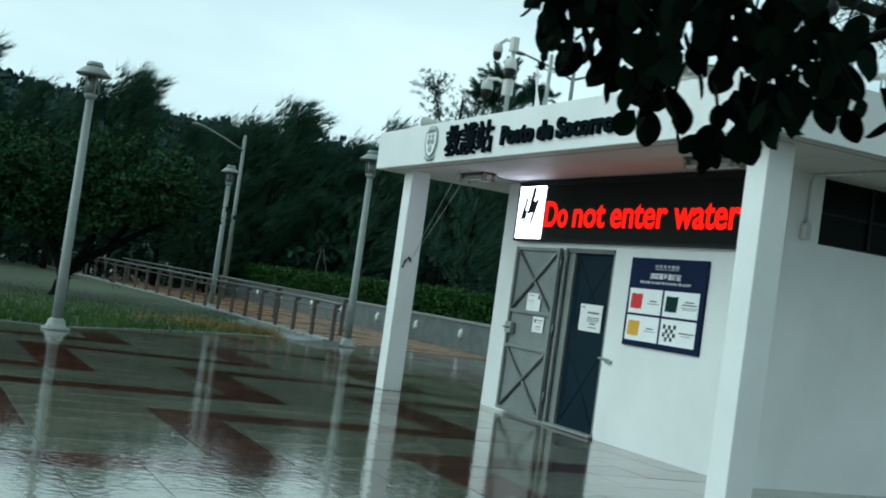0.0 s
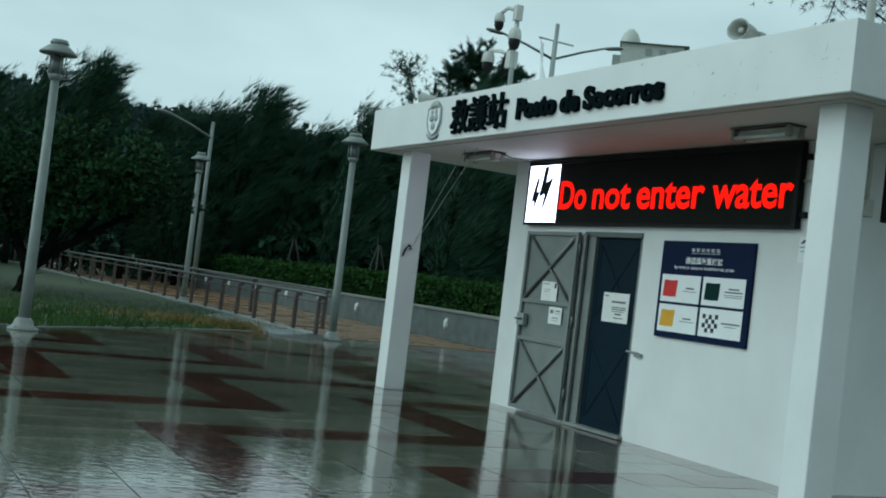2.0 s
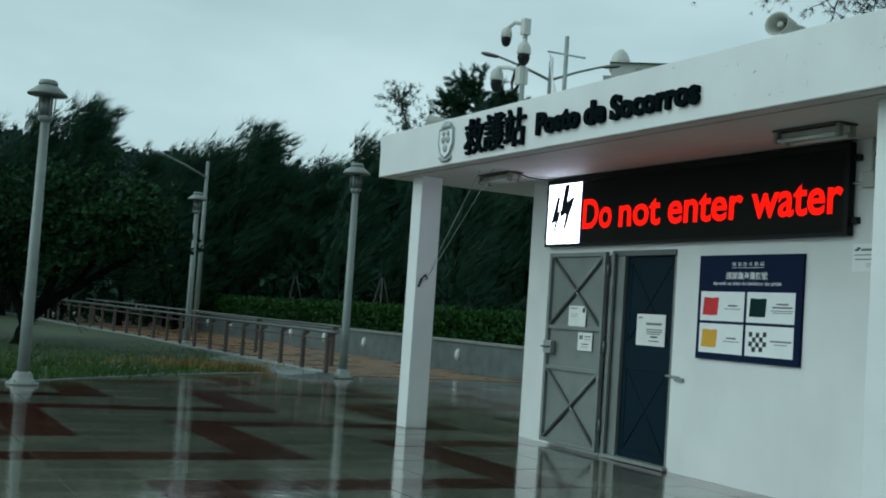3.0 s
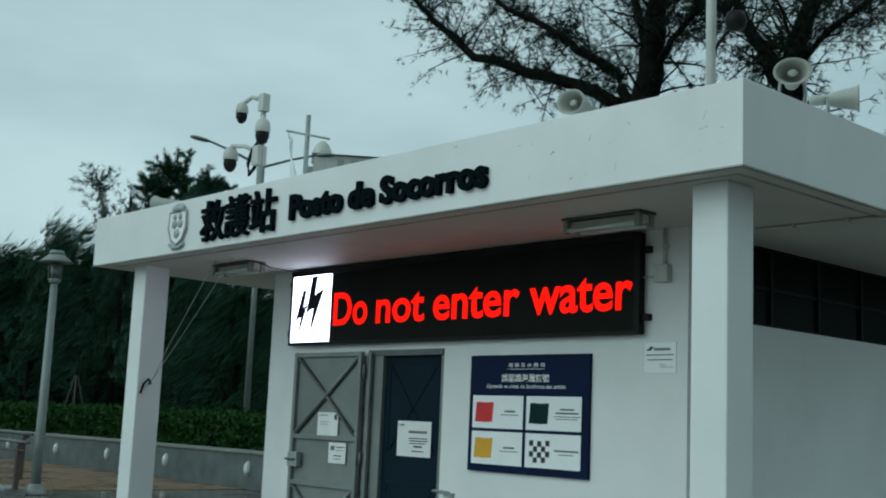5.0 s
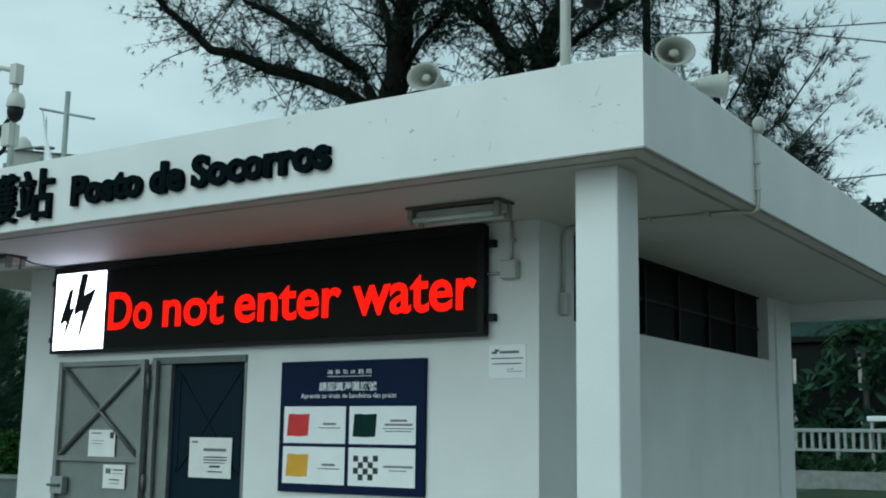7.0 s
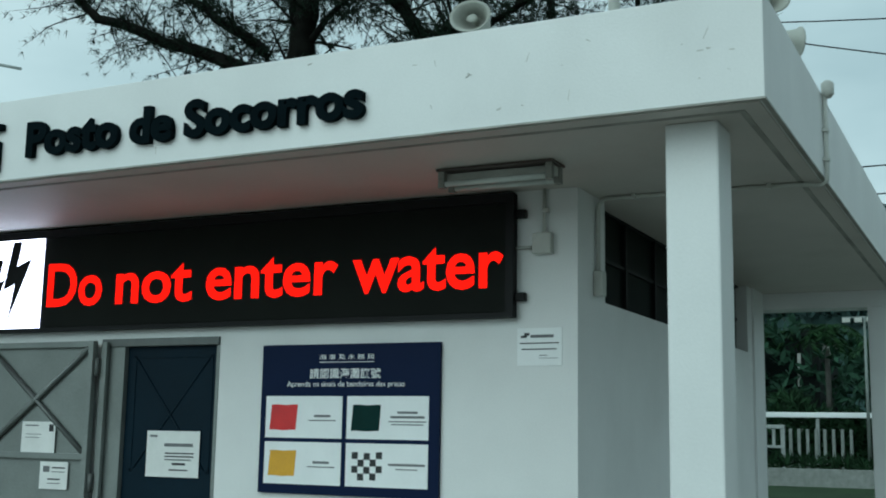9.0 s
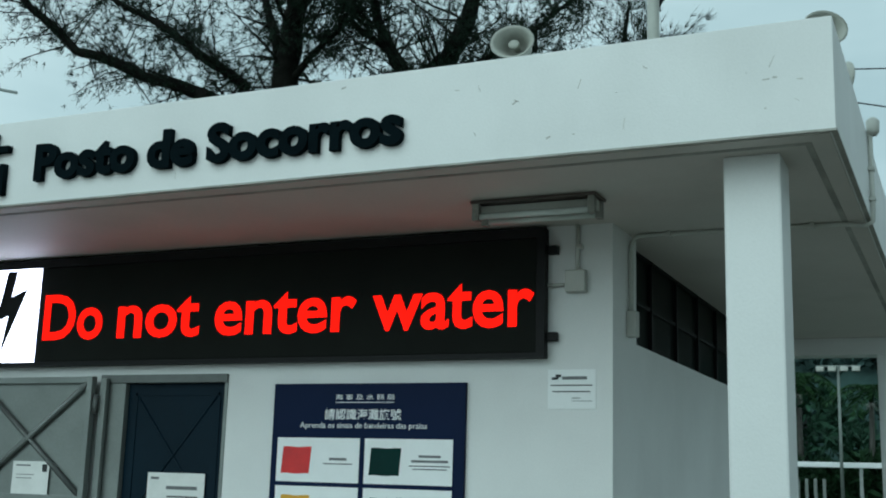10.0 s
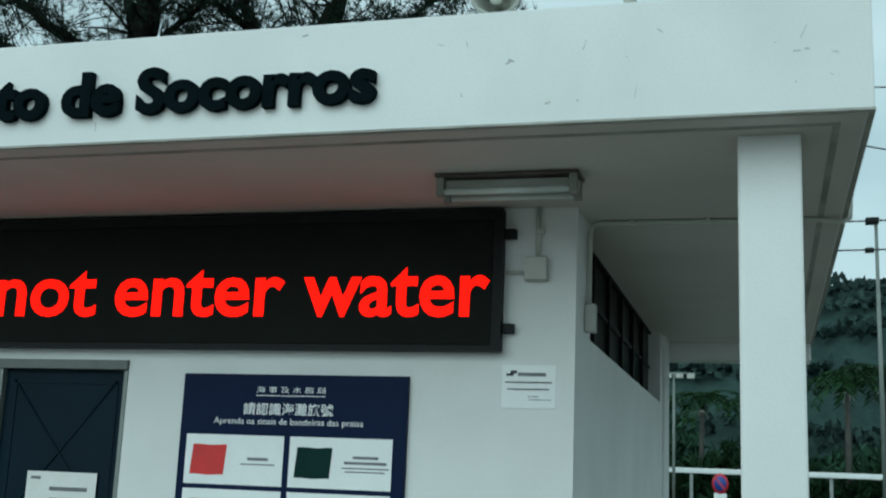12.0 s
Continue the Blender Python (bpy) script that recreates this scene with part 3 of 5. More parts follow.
# low spreading broad-leaved trees by the lawn
for name_seed, (bx, by, sc) in ((51, (4.0, 29.6, 1.0)), (57, (0.9, 32.3, 1.05))):
    g = lambda x, y, z: (bx + x * sc, by + y * sc, z * sc)
    limb_tree("broadleaf_tree", "low spreading dark green broad-leaved tree on the lawn", [
        ([g(0, 0, -0.05), g(0.25, 0.1, 0.6), g(0.9, 0.2, 1.2), g(1.9, 0.1, 1.8), g(3.1, -0.2, 2.7)], 0.16, 0.05, 1.0),
        ([g(0.2, 0.1, 0.5), g(-0.2, 0.3, 1.5), g(-0.7, 0.2, 2.5), g(-1.2, -0.3, 3.2)], 0.13, 0.05, 1.0),
        ([g(0.5, 0.1, 0.9), g(0.9, 0.9, 1.9), g(1.2, 1.3, 2.9), g(1.4, 1.0, 3.6)], 0.10, 0.04, 1.0),
        ([g(0.3, 0.1, 0.7), g(0.7, -0.8, 1.7), g(1.3, -1.3, 2.6), g(2.2, -1.5, 3.2)], 0.10, 0.04, 1.0),
        ([g(1.2, 0.2, 1.4), g(1.9, 0.9, 2.3), g(2.8, 1.0, 3.3)], 0.08, 0.03, 1.0),
        ([g(-0.2, 0.3, 1.4), g(0.4, 0.0, 2.5), g(0.6, -0.2, 3.6)], 0.08, 0.03, 1.0),
        ([g(-0.4, 0.2, 1.9), g(-1.5, -0.6, 2.3), g(-2.4, -0.9, 2.6)], 0.08, 0.03, 1.0),
    ], name_seed, 30, 1.05, 7, 0.15, 0.042, "leaf", droop=0.05, spread=0.9, quad=True, group="trees on the lawn", leaf_jitter=0.7, floor_z=1.75)

# staked saplings behind the hedge
stake = thing("tree_stake", "three thin pale stakes propping a young tree", "stake", "tree stakes")
for k in range(3):
    a = k * 2.1 + 0.4
    part("pole", tube(bmesh.new(), [(0.75 * math.cos(a), 0.75 * math.sin(a), 0), (0.05 * math.cos(a), 0.05 * math.sin(a), 2.5)], 0.025, 6), M["palm_trunk"], stake)
part("sapling_stem", tube(bmesh.new(), [(0, 0, 0), (0.05, 0.02, 1.5), (0, 0, 3.2)], [0.05, 0.04, 0.02], 7), M["bark"], stake)
stake.matrix_basis = pose(17, 32.9, 0)
for x, y in ((18.5, 27.0), (17.5, 40.0), (16.8, 47.0)):
    copy_thing(stake, pose(x, y, 0, 0, 0, x * 40))

# hedge on the retaining wall
hr = np.random.default_rng(9)
hn = 15000
hy = 17.0 + 45 * hr.uniform(0, 1, hn) ** 1.3
face = hr.uniform(0, 1, hn)
hx = np.where(face < 0.55, 14.45 + hr.normal(0, 0.05, hn), hr.uniform(14.45, 15.6, hn))
hz = np.where(face < 0.55, hr.uniform(0.55, 1.40, hn), 1.40 + hr.normal(0, 0.04, hn) + 0.04 * np.sin(hy * 1.7))
v, f = scatter_blades(np.stack((hx, hy, hz), 1), hr.normal(0, 0.5, (hn, 3)) + np.array((-0.4, 0, 0.5)), 4, 0.13, 0.035, 0.7, 0.0, hr, quad=True)
hedge = thing("hedge", "trimmed bright green hedge behind the slate wall", "hedge")
part("foliage", np_mesh("foliage", v, f, M["hedge"]), None, hedge)
# near-black box that stands for the shade inside the hedge
part("inner_growth", box(bmesh.new(), 14.5, 16.8, -0.05, 15.6, 62, 1.30), M["leaf_shade"], hedge)

# lawn
gr = np.random.default_rng(4)
lawn = bmesh.new()
lv = [lawn.verts.new(p) for p in ((-30, 20.4, 0.0), (3.0, 19.9, 0.0), (5.3, 22.1, 0.0), (8.3, 24.3, 0.0), (8.3, 35, 0.12), (6, 60, 0.2), (-40, 60, 0.2))]
lawn.faces.new(lv)
solid("lawn_ground", lawn, M["ground"], "dark damp soil under the lawn", "ground", "structure")
gn = 26000
gx, gy = gr.uniform(-8, 8.4, gn), 20.0 + 16 * gr.uniform(0, 1, gn) ** 1.7
keep = gy > 20.1 + np.clip((gx - 3.0), 0, 9) * 0.80
gx, gy = gx[keep], gy[keep]
v, f = scatter_blades(np.stack((gx, gy, np.full_like(gx, 0.0)), 1), gr.normal(0, 0.3, (len(gx), 3)) + np.array((0, 0, 1.0)), 3, 0.13, 0.016, 0.35, 0.0, gr)
tagged(new("grass", np_mesh("grass", v, f, M["grass"])), "rough wet green grass of the lawn", "grass", "", "stuff")
dn = 900
dx, dy = gr.normal(7.0, 0.9, dn), gr.normal(24.6, 0.5, dn)
v, f = scatter_blades(np.stack((dx, dy, np.full(dn, 0.0)), 1), gr.normal(0, 0.8, (dn, 3)) + np.array((0, 0, 0.5)), 4, 0.22, 0.02, 0.6, 0.2, gr)
tagged(new("dry_grass", np_mesh("dry_grass", v, f, M["dead_grass"])), "heap of dry brown grass at the lawn edge", "grass", "", "stuff")


# ---- hills ----
def hill(name, label, centre, half, heights, seed, lumps):
    """A wooded ridge: a soft-edged sheet with tree clumps along it."""
    rng = np.random.default_rng(seed)
    (cx, cy), (ax, ay) = centre, half
    bm = bmesh.new()
    nx, ny = 60, 14
    grid = []
    along = Vector((ax, ay, 0)); out = Vector((-ay, ax, 0)).normalized()
    for j in range(ny + 1):
        row = []
        for i in range(nx + 1):
            u, w = i / nx * 2 - 1, j / ny * 2 - 1
            k = (i / nx) * (len(heights) - 1)
            h = heights[int(k)] + (heights[min(int(k) + 1, len(heights) - 1)] - heights[int(k)]) * (k - int(k))
            p = Vector((cx, cy, 0)) + along * u + out * w * 90
            p.z = h * max(0, 1 - w * w) + 2.5 * noise.noise(p * 0.05) + 1.2 * noise.noise(p * 0.2) - 0.5
            row.append(bm.verts.new(p))
        grid.append(row)
    for r, s in zip(grid, grid[1:]):
        for i in range(nx):
            fc = bm.faces.new((r[i], r[i + 1], s[i + 1], s[i])); fc.smooth = True
    pts = [v.co.copy() for v in bm.verts]
    t = solid(name, bm, M["hill_haze"], label, "hill", "structure")
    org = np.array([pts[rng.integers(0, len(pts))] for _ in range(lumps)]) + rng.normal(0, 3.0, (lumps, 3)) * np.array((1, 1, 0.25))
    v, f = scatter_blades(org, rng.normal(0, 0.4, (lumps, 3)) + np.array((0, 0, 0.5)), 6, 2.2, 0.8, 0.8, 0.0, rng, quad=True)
    tagged(new("hill_woods", np_mesh("hill_woods", v, f, M["hill"])), "distant dark woods covering the hill, haze mixed into their colour", "woods", "", "stuff")


hill("backdrop_hill_1", "distant dark wooded ridge under the clouds, tinted for haze", (70, 330), (190, 0), [56, 48, 43, 41, 39, 40, 42, 37, 20], 3, 12000)
hill("backdrop_hill_2", "distant wooded hill behind the road, tinted for haze", (300, 40), (10, 150), [60, 57, 53, 52, 56, 58, 54, 48, 42], 7, 12000)


# ---- fixtures of the station ----
def pipe(name, pts, r, material, parent=None, label="", sides=6):
    return part(name, tube(bmesh.new(), pts, r, sides), material, parent, label)


# raised lettering and crest on the roof edge
def lettering(name, label, body, y_left, y_right, z, cap, x, depth, material, bold, emit=None):
    """Raised letters, one mesh a letter, fitted between two ends of a wall line."""
    ref = text_mesh("H", 1.0)
    size = cap / max(v.co.y for v in ref.vertices)
    full = text_mesh(body, size, 0, bold)
    lo, hi = min(v.co.x for v in full.vertices), max(v.co.x for v in full.vertices)
    xs = (y_left - y_right) / (hi - lo)
    bar = max(v.co.x for v in text_mesh("I", size).vertices)
    t = thing(name, label, "lettering")
    for i, ch in enumerate(body):
        if ch == " ":
            continue
        off = max(v.co.x for v in text_mesh(body[:i] + "I", size).vertices) - bar
        me = text_mesh(ch, size, depth, bold)
        for v in me.vertices:
            v.co.x = (v.co.x + off - lo) * xs
        me.materials.clear(); me.materials.append(material)
        ob = new("letter", me)
        ob.parent = t
    t.matrix_basis = on_front(x, y_left, z)
    return t


lettering("fascia_lettering", "raised dark teal Latin letters on the white roof edge", "Posto de Socorros", 11.82, 9.50, 3.083, 0.19, ROOF[0] - 0.020, 0.018, M["letter"], 0.012)
lettering("fascia_lettering", "raised dark teal Chinese characters on the white roof edge", "救護站", 13.23, 12.03, 3.045, 0.27, ROOF[0] - 0.020, 0.018, M["letter"], 0.005)

crest = thing("crest", "grey metal coat of arms on the roof edge", "emblem", at=on_front(ROOF[0], 13.67, 3.225))
cb = bmesh.new()
sh = [(-0.15, 0.12), (0.15, 0.12), (0.16, -0.04), (0.10, -0.15), (0, -0.20), (-0.10, -0.15), (-0.16, -0.04)]
lo = [cb.verts.new((u, w, 0)) for u, w in sh]; hi = [cb.verts.new((u * 0.94, w * 0.94, 0.02)) for u, w in sh]
cb.faces.new(hi); cb.faces.new(lo[::-1])
for i in range(7):
    cb.faces.new((lo[i], lo[(i + 1) % 7], hi[(i + 1) % 7], hi[i]))
part("shield", cb, M["print_white"], crest)
part("rim", tube(bmesh.new(), [(u, w, 0.02) for u, w in sh + sh[:1]], 0.012, 5), M["crest"], crest)
part("crown", lathe(bmesh.new(), [(0.10, 0.0), (0.12, 0.03), (0.07, 0.07), (0.001, 0.085)], Matrix.Translation((0, 0.12, 0.015)) @ pose(0, 0, 0, -90) @ Matrix.Diagonal((1, 0.3, 1, 1)), 10), M["crest"], crest)
for u, w, r in ((-0.05, 0.0, 0.045), (0.055, 0.0, 0.045), (0, -0.09, 0.05), (-0.05, 0.07, 0.03), (0.05, 0.07, 0.03)):
    part("charge", lathe(bmesh.new(), [(r, 0.018), (r * 0.9, 0.03), (r * 0.4, 0.036), (0.001, 0.036)], Matrix.Translation((u, w, 0)), 9), M["crest"], crest)
part("scroll", tube(bmesh.new(), [(-0.13, -0.19, 0.015), (-0.06, -0.225, 0.02), (0.06, -0.225, 0.02), (0.13, -0.19, 0.015)], 0.018, 6), M["crest"], crest)

# LED message board
led = thing("led_sign", "black LED message board showing red warning words", "sign")
FACE = 7.485
part("cabinet", bbox(FACE + 0.008, 9.235, 2.175, WALL - 0.012, 13.65, 2.925, 0.008), M["black"], led)
part("display_face", box(bmesh.new(), FACE, 9.29, 2.21, FACE + 0.007, 12.985, 2.86), M["led_face"], led)
bz = bmesh.new()
for a in ((9.235, 2.175, 13.65, 2.205), (9.235, 2.87, 13.65, 2.928), (9.235, 2.205, 9.285, 2.87), (13.625, 2.205, 13.65, 2.87)):
    box(bz, FACE - 0.012, a[0], a[1], FACE + 0.02, a[2], a[3])
part("bezel", bz, M["black"], led)
for y, z in ((9.175, 2.80), (9.175, 2.30), (13.655, 2.80), (13.655, 2.30)):
    bk = bbox(FACE + 0.02, y, z - 0.025, WALL, y + 0.06, z + 0.025, 0.004)
    part("bracket", bk, M["black"], led)
icon = part("icon_panel", box(bmesh.new(), FACE - 0.006, 12.99, 2.205, FACE + 0.004, 13.62, 2.87), M["led_white"], led, "glowing white warning pictogram")
for poly in ([(0.52, 0.98), (0.66, 0.98), (0.60, 0.70), (0.83, 0.78), (0.50, 0.08), (0.58, 0.50), (0.40, 0.44)],
             [(0.29, 0.78), (0.37, 0.79), (0.32, 0.53), (0.42, 0.56), (0.19, 0.06), (0.26, 0.38), (0.12, 0.33)]):
    bm = bmesh.new()
    f0 = bm.faces.new([bm.verts.new((FACE - 0.0085, 13.62 - 0.63 * u, 2.205 + 0.665 * w)) for u, w in poly])
    r = bmesh.ops.extrude_face_region(bm, geom=[f0])
    for v in r["geom"]:
        if isinstance(v, bmesh.types.BMVert):
            v.co.x -= 0.002
    part("lightning_mark", bm, M["black"], icon)


def led_word(body, y_left, y_right):
    ref = text_mesh("H", 1.0)
    size = 0.30 / max(v.co.y for v in ref.vertices)
    full = text_mesh(body, size, 0, 0.008)
    lo, hi = min(v.co.x for v in full.vertices), max(v.co.x for v in full.vertices)
    bar = max(v.co.x for v in text_mesh("I", size).vertices)
    for i, ch in enumerate(body):
        off = max(v.co.x for v in text_mesh(body[:i] + "I", size).vertices) - bar
        me = text_mesh(ch, size, 0.0015, 0.008)
        for v in me.vertices:
            v.co.x = (v.co.x + off - lo) * (y_left - y_right) / (hi - lo)
        me.materials.clear(); me.materials.append(M["led_red"])
        ob = new("led_letter", me)
        ob.parent = led
        ob["label"] = "glowing red LED letter"
        ob.matrix_basis = on_front(FACE - 0.002, y_left, 2.365)


led_word("Do", 12.93, 12.41)
led_word("not", 12.28, 11.61)
led_word("enter", 11.49, 10.45)
led_word("water", 10.34, 9.30)

# steel gate folded open against the wall
gate = thing("steel_gate", "grey steel gate with crossed braces folded open against the wall", "gate", at=pose(0, 0, 0))
GX = 7.47
part("panel", box(bmesh.new(), GX + 0.012, 12.46, 0.05, GX + 0.018, 13.44, 2.08), M["gate"], gate)
for a in ((12.42, 0.04, 12.465, 2.10), (13.43, 0.04, 13.475, 2.10)):
    part("stile", bbox(GX - 0.025, a[0], a[1], GX + 0.025, a[2], a[3], 0.004), M["gate"], gate)
for z in (0.04, 0.83, 1.27, 2.055):
    part("rail", bbox(GX - 0.022, 12.465, z, GX + 0.022, 13.43, z + 0.042, 0.004), M["gate"], gate)
for z0, z1 in ((0.085, 0.83), (1.315, 2.055)):
    # lit and shaded diagonals painted in: first brace dark, second light
    part("brace", tube(bmesh.new(), [(GX - 0.004, 12.47, z0), (GX - 0.004, 13.425, z1)], 0.022, 4), M["gate_frame"], gate)
    part("brace", tube(bmesh.new(), [(GX - 0.010, 12.47, z1), (GX - 0.010, 13.425, z0)], 0.022, 4), M["gate"], gate)
lock = part("lock_box", bbox(GX - 0.06, 13.30, 1.00, GX - 0.0, 13.45, 1.14, 0.006), M["galv"], gate)
part("latch", tube(bmesh.new(), [(GX - 0.075, 13.46, 1.07), (GX - 0.075, 13.34, 1.07), (GX - 0.06, 13.32, 1.07)], 0.012, 6), M["gate_frame"], lock)
for z in (0.25, 1.05, 1.85):
    part("hinge", tube(bmesh.new(), [(GX + 0.01, 12.405, z), (GX + 0.01, 12.405, z + 0.13)], 0.018, 8), M["gate_frame"], gate)

# door frame and navy door
frame_1 = thing("door_frame", "grey steel door frame round the navy door", "door frame")
for a in ((11.40, 0.0, 11.425, 2.10), (12.22, 0.0, 12.42, 2.10)):
    part("jamb", bbox(WALL - 0.006, a[0], a[1], WALL + 0.12, a[2], a[3], 0.004), M["gate"], frame_1)
part("jamb", bbox(WALL - 0.055, 12.345, 0.0, WALL - 0.022, 12.395, 2.09, 0.004), M["gate"], frame_1)
part("head", bbox(WALL - 0.022, 11.40, 2.06, WALL + 0.12, 12.42, 2.115, 0.004), M["gate_frame"], frame_1)
part("threshold", bbox(WALL - 0.06, 11.38, 0.004, WALL + 0.12, 12.42, 0.04, 0.006), M["kerb"], frame_1)
door = thing("door_1", "closed navy blue steel door with crossed braces", "door")
part("leaf", bbox(WALL + 0.035, 11.425, 0.04, WALL + 0.075, 12.22, 2.06, 0.004), M["blue"], door)
for z0, z1 in ((0.12, 0.92), (1.20, 1.98)):
    part("brace", tube(bmesh.new(), [(WALL + 0.034, 11.50, z1), (WALL + 0.034, 12.14, z0)], 0.007, 4), M["blue"], door)
    part("brace", tube(bmesh.new(), [(WALL + 0.034, 11.50, z0), (WALL + 0.034, 12.14, z1)], 0.007, 4), M["blue"], door)
    for a in ((11.48, z0, 12.16, z0 + 0.02), (11.48, z1, 12.16, z1 + 0.02), (11.475, z0, 11.495, z1 + 0.02), (12.14, z0, 12.16, z1 + 0.02)):
        part("panel_bead", box(bmesh.new(), WALL + 0.029, a[0], a[1], WALL + 0.036, a[2], a[3]), M["blue"], door)
handle = part("handle", tube(bmesh.new(), [(WALL + 0.04, 11.47, 0.90), (WALL + 0.0, 11.47, 0.90), (WALL - 0.02, 11.36, 0.90), (WALL - 0.02, 11.25, 0.895)], 0.013, 7), M["galv"], door, "grey metal lever handle")
hasp = solid("door_hasp", bbox(WALL - 0.03, 11.20, 0.86, WALL, 11.31, 0.895, 0.004), M["galv"], "grey metal hasp on the wall beside the door", "hasp")


def notice(name, label, x, y0, y1, z0, z1, bars, material="paper", thick=0.004):
    """A thin sheet on a wall, with plain bars for its small print: bars are (u0, u1, v, height, ink)."""
    t = thing(name, label, "notice")
    sheet = part("sheet", box(bmesh.new(), x - thick, y0, z0, x, y1, z1), M[material], t)
    for u0, u1, w, h, ink in bars:
        b = box(bmesh.new(), x - thick - 0.002, y1 - (y1 - y0) * u1, z0 + (z1 - z0) * w, x - thick - 0.0004, y1 - (y1 - y0) * u0, z0 + (z1 - z0) * (w + h))
        part("print_bar", b, M[ink], sheet)
    return t


notice("paper_notice", "white printed notice taped to the grey gate", GX - 0.002, 12.74, 13.06, 1.30, 1.53,
       [(0.1, 0.5, 0.86, 0.04, "ink_soft"), (0.82, 0.95, 0.70, 0.22, "ink"), (0.12, 0.6, 0.6, 0.02, "ink_soft"), (0.12, 0.55, 0.5, 0.02, "ink_soft")])
notice("paper_notice", "small white no-entry notice on the grey gate", GX - 0.002, 12.60, 12.86, 1.06, 1.25,
       [(0.12, 0.35, 0.62, 0.22, "ink_soft"), (0.45, 0.9, 0.76, 0.05, "ink"), (0.45, 0.9, 0.62, 0.03, "ink_soft"), (0.3, 0.75, 0.34, 0.05, "ink"), (0.3, 0.75, 0.2, 0.03, "ink_soft")])
notice("paper_notice", "white printed notice taped to the navy door", WALL + 0.024, 11.55, 12.0, 1.17, 1.48,
       [(0.06, 0.2, 0.86, 0.05, "ink_soft"), (0.34, 0.88, 0.66, 0.07, "ink_soft"), (0.36, 0.9, 0.50, 0.03, "ink"), (0.36, 0.9, 0.43, 0.03, "ink"),
        (0.36, 0.85, 0.36, 0.03, "ink_soft"), (0.5, 0.75, 0.26, 0.05, "ink"), (0.45, 0.8, 0.14, 0.03, "ink"), (0.08, 0.26, 0.2, 0.5, "ink_soft")][:7])
notice("wall_notice", "white camera surveillance notice on the front wall", WALL, 8.955, 9.235, 1.895, 2.115,
       [(0.08, 0.22, 0.74, 0.06, "ink"), (0.16, 0.28, 0.80, 0.07, "ink"), (0.30, 0.82, 0.74, 0.08, "ink_soft"), (0.06, 0.93, 0.58, 0.03, "ink"), (0.1, 0.88, 0.42, 0.03, "ink"),
        (0.5, 0.68, 0.26, 0.02, "ink_soft"), (0.5, 0.92, 0.19, 0.015, "ink_soft")], "print_white", 0.006)

# beach flag poster
poster = thing("flag_poster", "navy beach flag poster with four white panels on the front wall", "poster")
PX = WALL - 0.03
part("board", bbox(PX, 9.73, 1.10, WALL, 11.03, 2.045, 0.004), M["navy"], poster)


def poster_line(body, y_mid, z, cap, width, bold=0.0):
    me = text_mesh(body, 0.1, 0.0006, bold)
    lo, hi = min(v.co.x for v in me.vertices), max(v.co.x for v in me.vertices)
    b, t = min(v.co.y for v in me.vertices), max(v.co.y for v in me.vertices)
    for v in me.vertices:
        v.co.x = ((v.co.x - lo) / (hi - lo) - 0.5) * width
        v.co.y = (v.co.y - b) / (t - b) * cap
    me.materials.clear(); me.materials.append(M["print_white"])
    ob = new("text_line", me)
    ob.parent = poster
    ob.matrix_basis = on_front(PX - 0.002, y_mid, z)


poster_line("海 事 及 水 務 局", 10.39, 1.945, 0.034, 0.40)
part("rule_line", box(bmesh.new(), PX - 0.002, 10.19, 1.928, PX - 0.0004, 10.59, 1.932), M["print_white"], poster)
poster_line("請認識海灘旗號", 10.40, 1.825, 0.066, 0.52, 0.001)
poster_line("Aprenda os sinais de bandeiras das praias", 10.40, 1.765, 0.044, 0.86)
for r in range(2):
    for c in range(2):
        y1 = (10.985, 10.375)[c]; y0 = y1 - 0.575
        z1 = (1.715, 1.425)[r]; z0 = z1 - 0.265
        cell = part("white_panel", box(bmesh.new(), PX - 0.003, y0, z0, PX - 0.0003, y1, z1), M["print_white"], poster)
        fy, fz = y1 - 0.045, z1 - 0.055
        if (r, c) == (1, 1):
            for i in range(5):
                for j in range(4):
                    if (i + j) % 2 == 0:
                        part("flag_square", box(bmesh.new(), PX - 0.0045, fy - 0.043 * (i + 1), fz - 0.042 * (j + 1) - 0.004 * math.sin(i), PX - 0.003, fy - 0.043 * i, fz - 0.042 * j - 0.004 * math.sin(i)), M["ink"], cell)
        else:
            bm = bmesh.new()
            up = [(i / 8, 0.0022 * math.sin(i * 1.1)) for i in range(9)]
            a = [bm.verts.new((PX - 0.0045, fy - 0.20 * u, fz + w)) for u, w in up]
            b = [bm.verts.new((PX - 0.0045, fy + 0.012 - 0.20 * u, fz - 0.16 + w)) for u, w in up]
            for i in range(8):
                bm.faces.new((a[i], a[i + 1], b[i + 1], b[i]))
            part("flag_print", bm, M[("flag_red", "flag_green")[c] if r == 0 else "flag_yellow"], cell)
        lines = ((0.36, 0.132, 0.015), (0.41, 0.108, 0.007)) if c == 0 else ((0.33, 0.158, 0.014), (0.30, 0.130, 0.014), (0.28, 0.106, 0.007), (0.31, 0.088, 0.007)) if r == 0 else ((0.28, 0.132, 0.014), (0.35, 0.108, 0.007))
        for k, (u, w, hh) in enumerate(lines):
            ln = (0.12, 0.20)[k] if c == 0 else (0.14, 0.235, 0.26, 0.22)[k] if r == 0 else (0.25, 0.15)[k]
            m0 = y1 - 0.43
            part("print_bar", box(bmesh.new(), PX - 0.0045, m0 - ln / 2, z0 + w, PX - 0.003, m0 + ln / 2, z0 + w + hh), M["ink_soft"], cell)


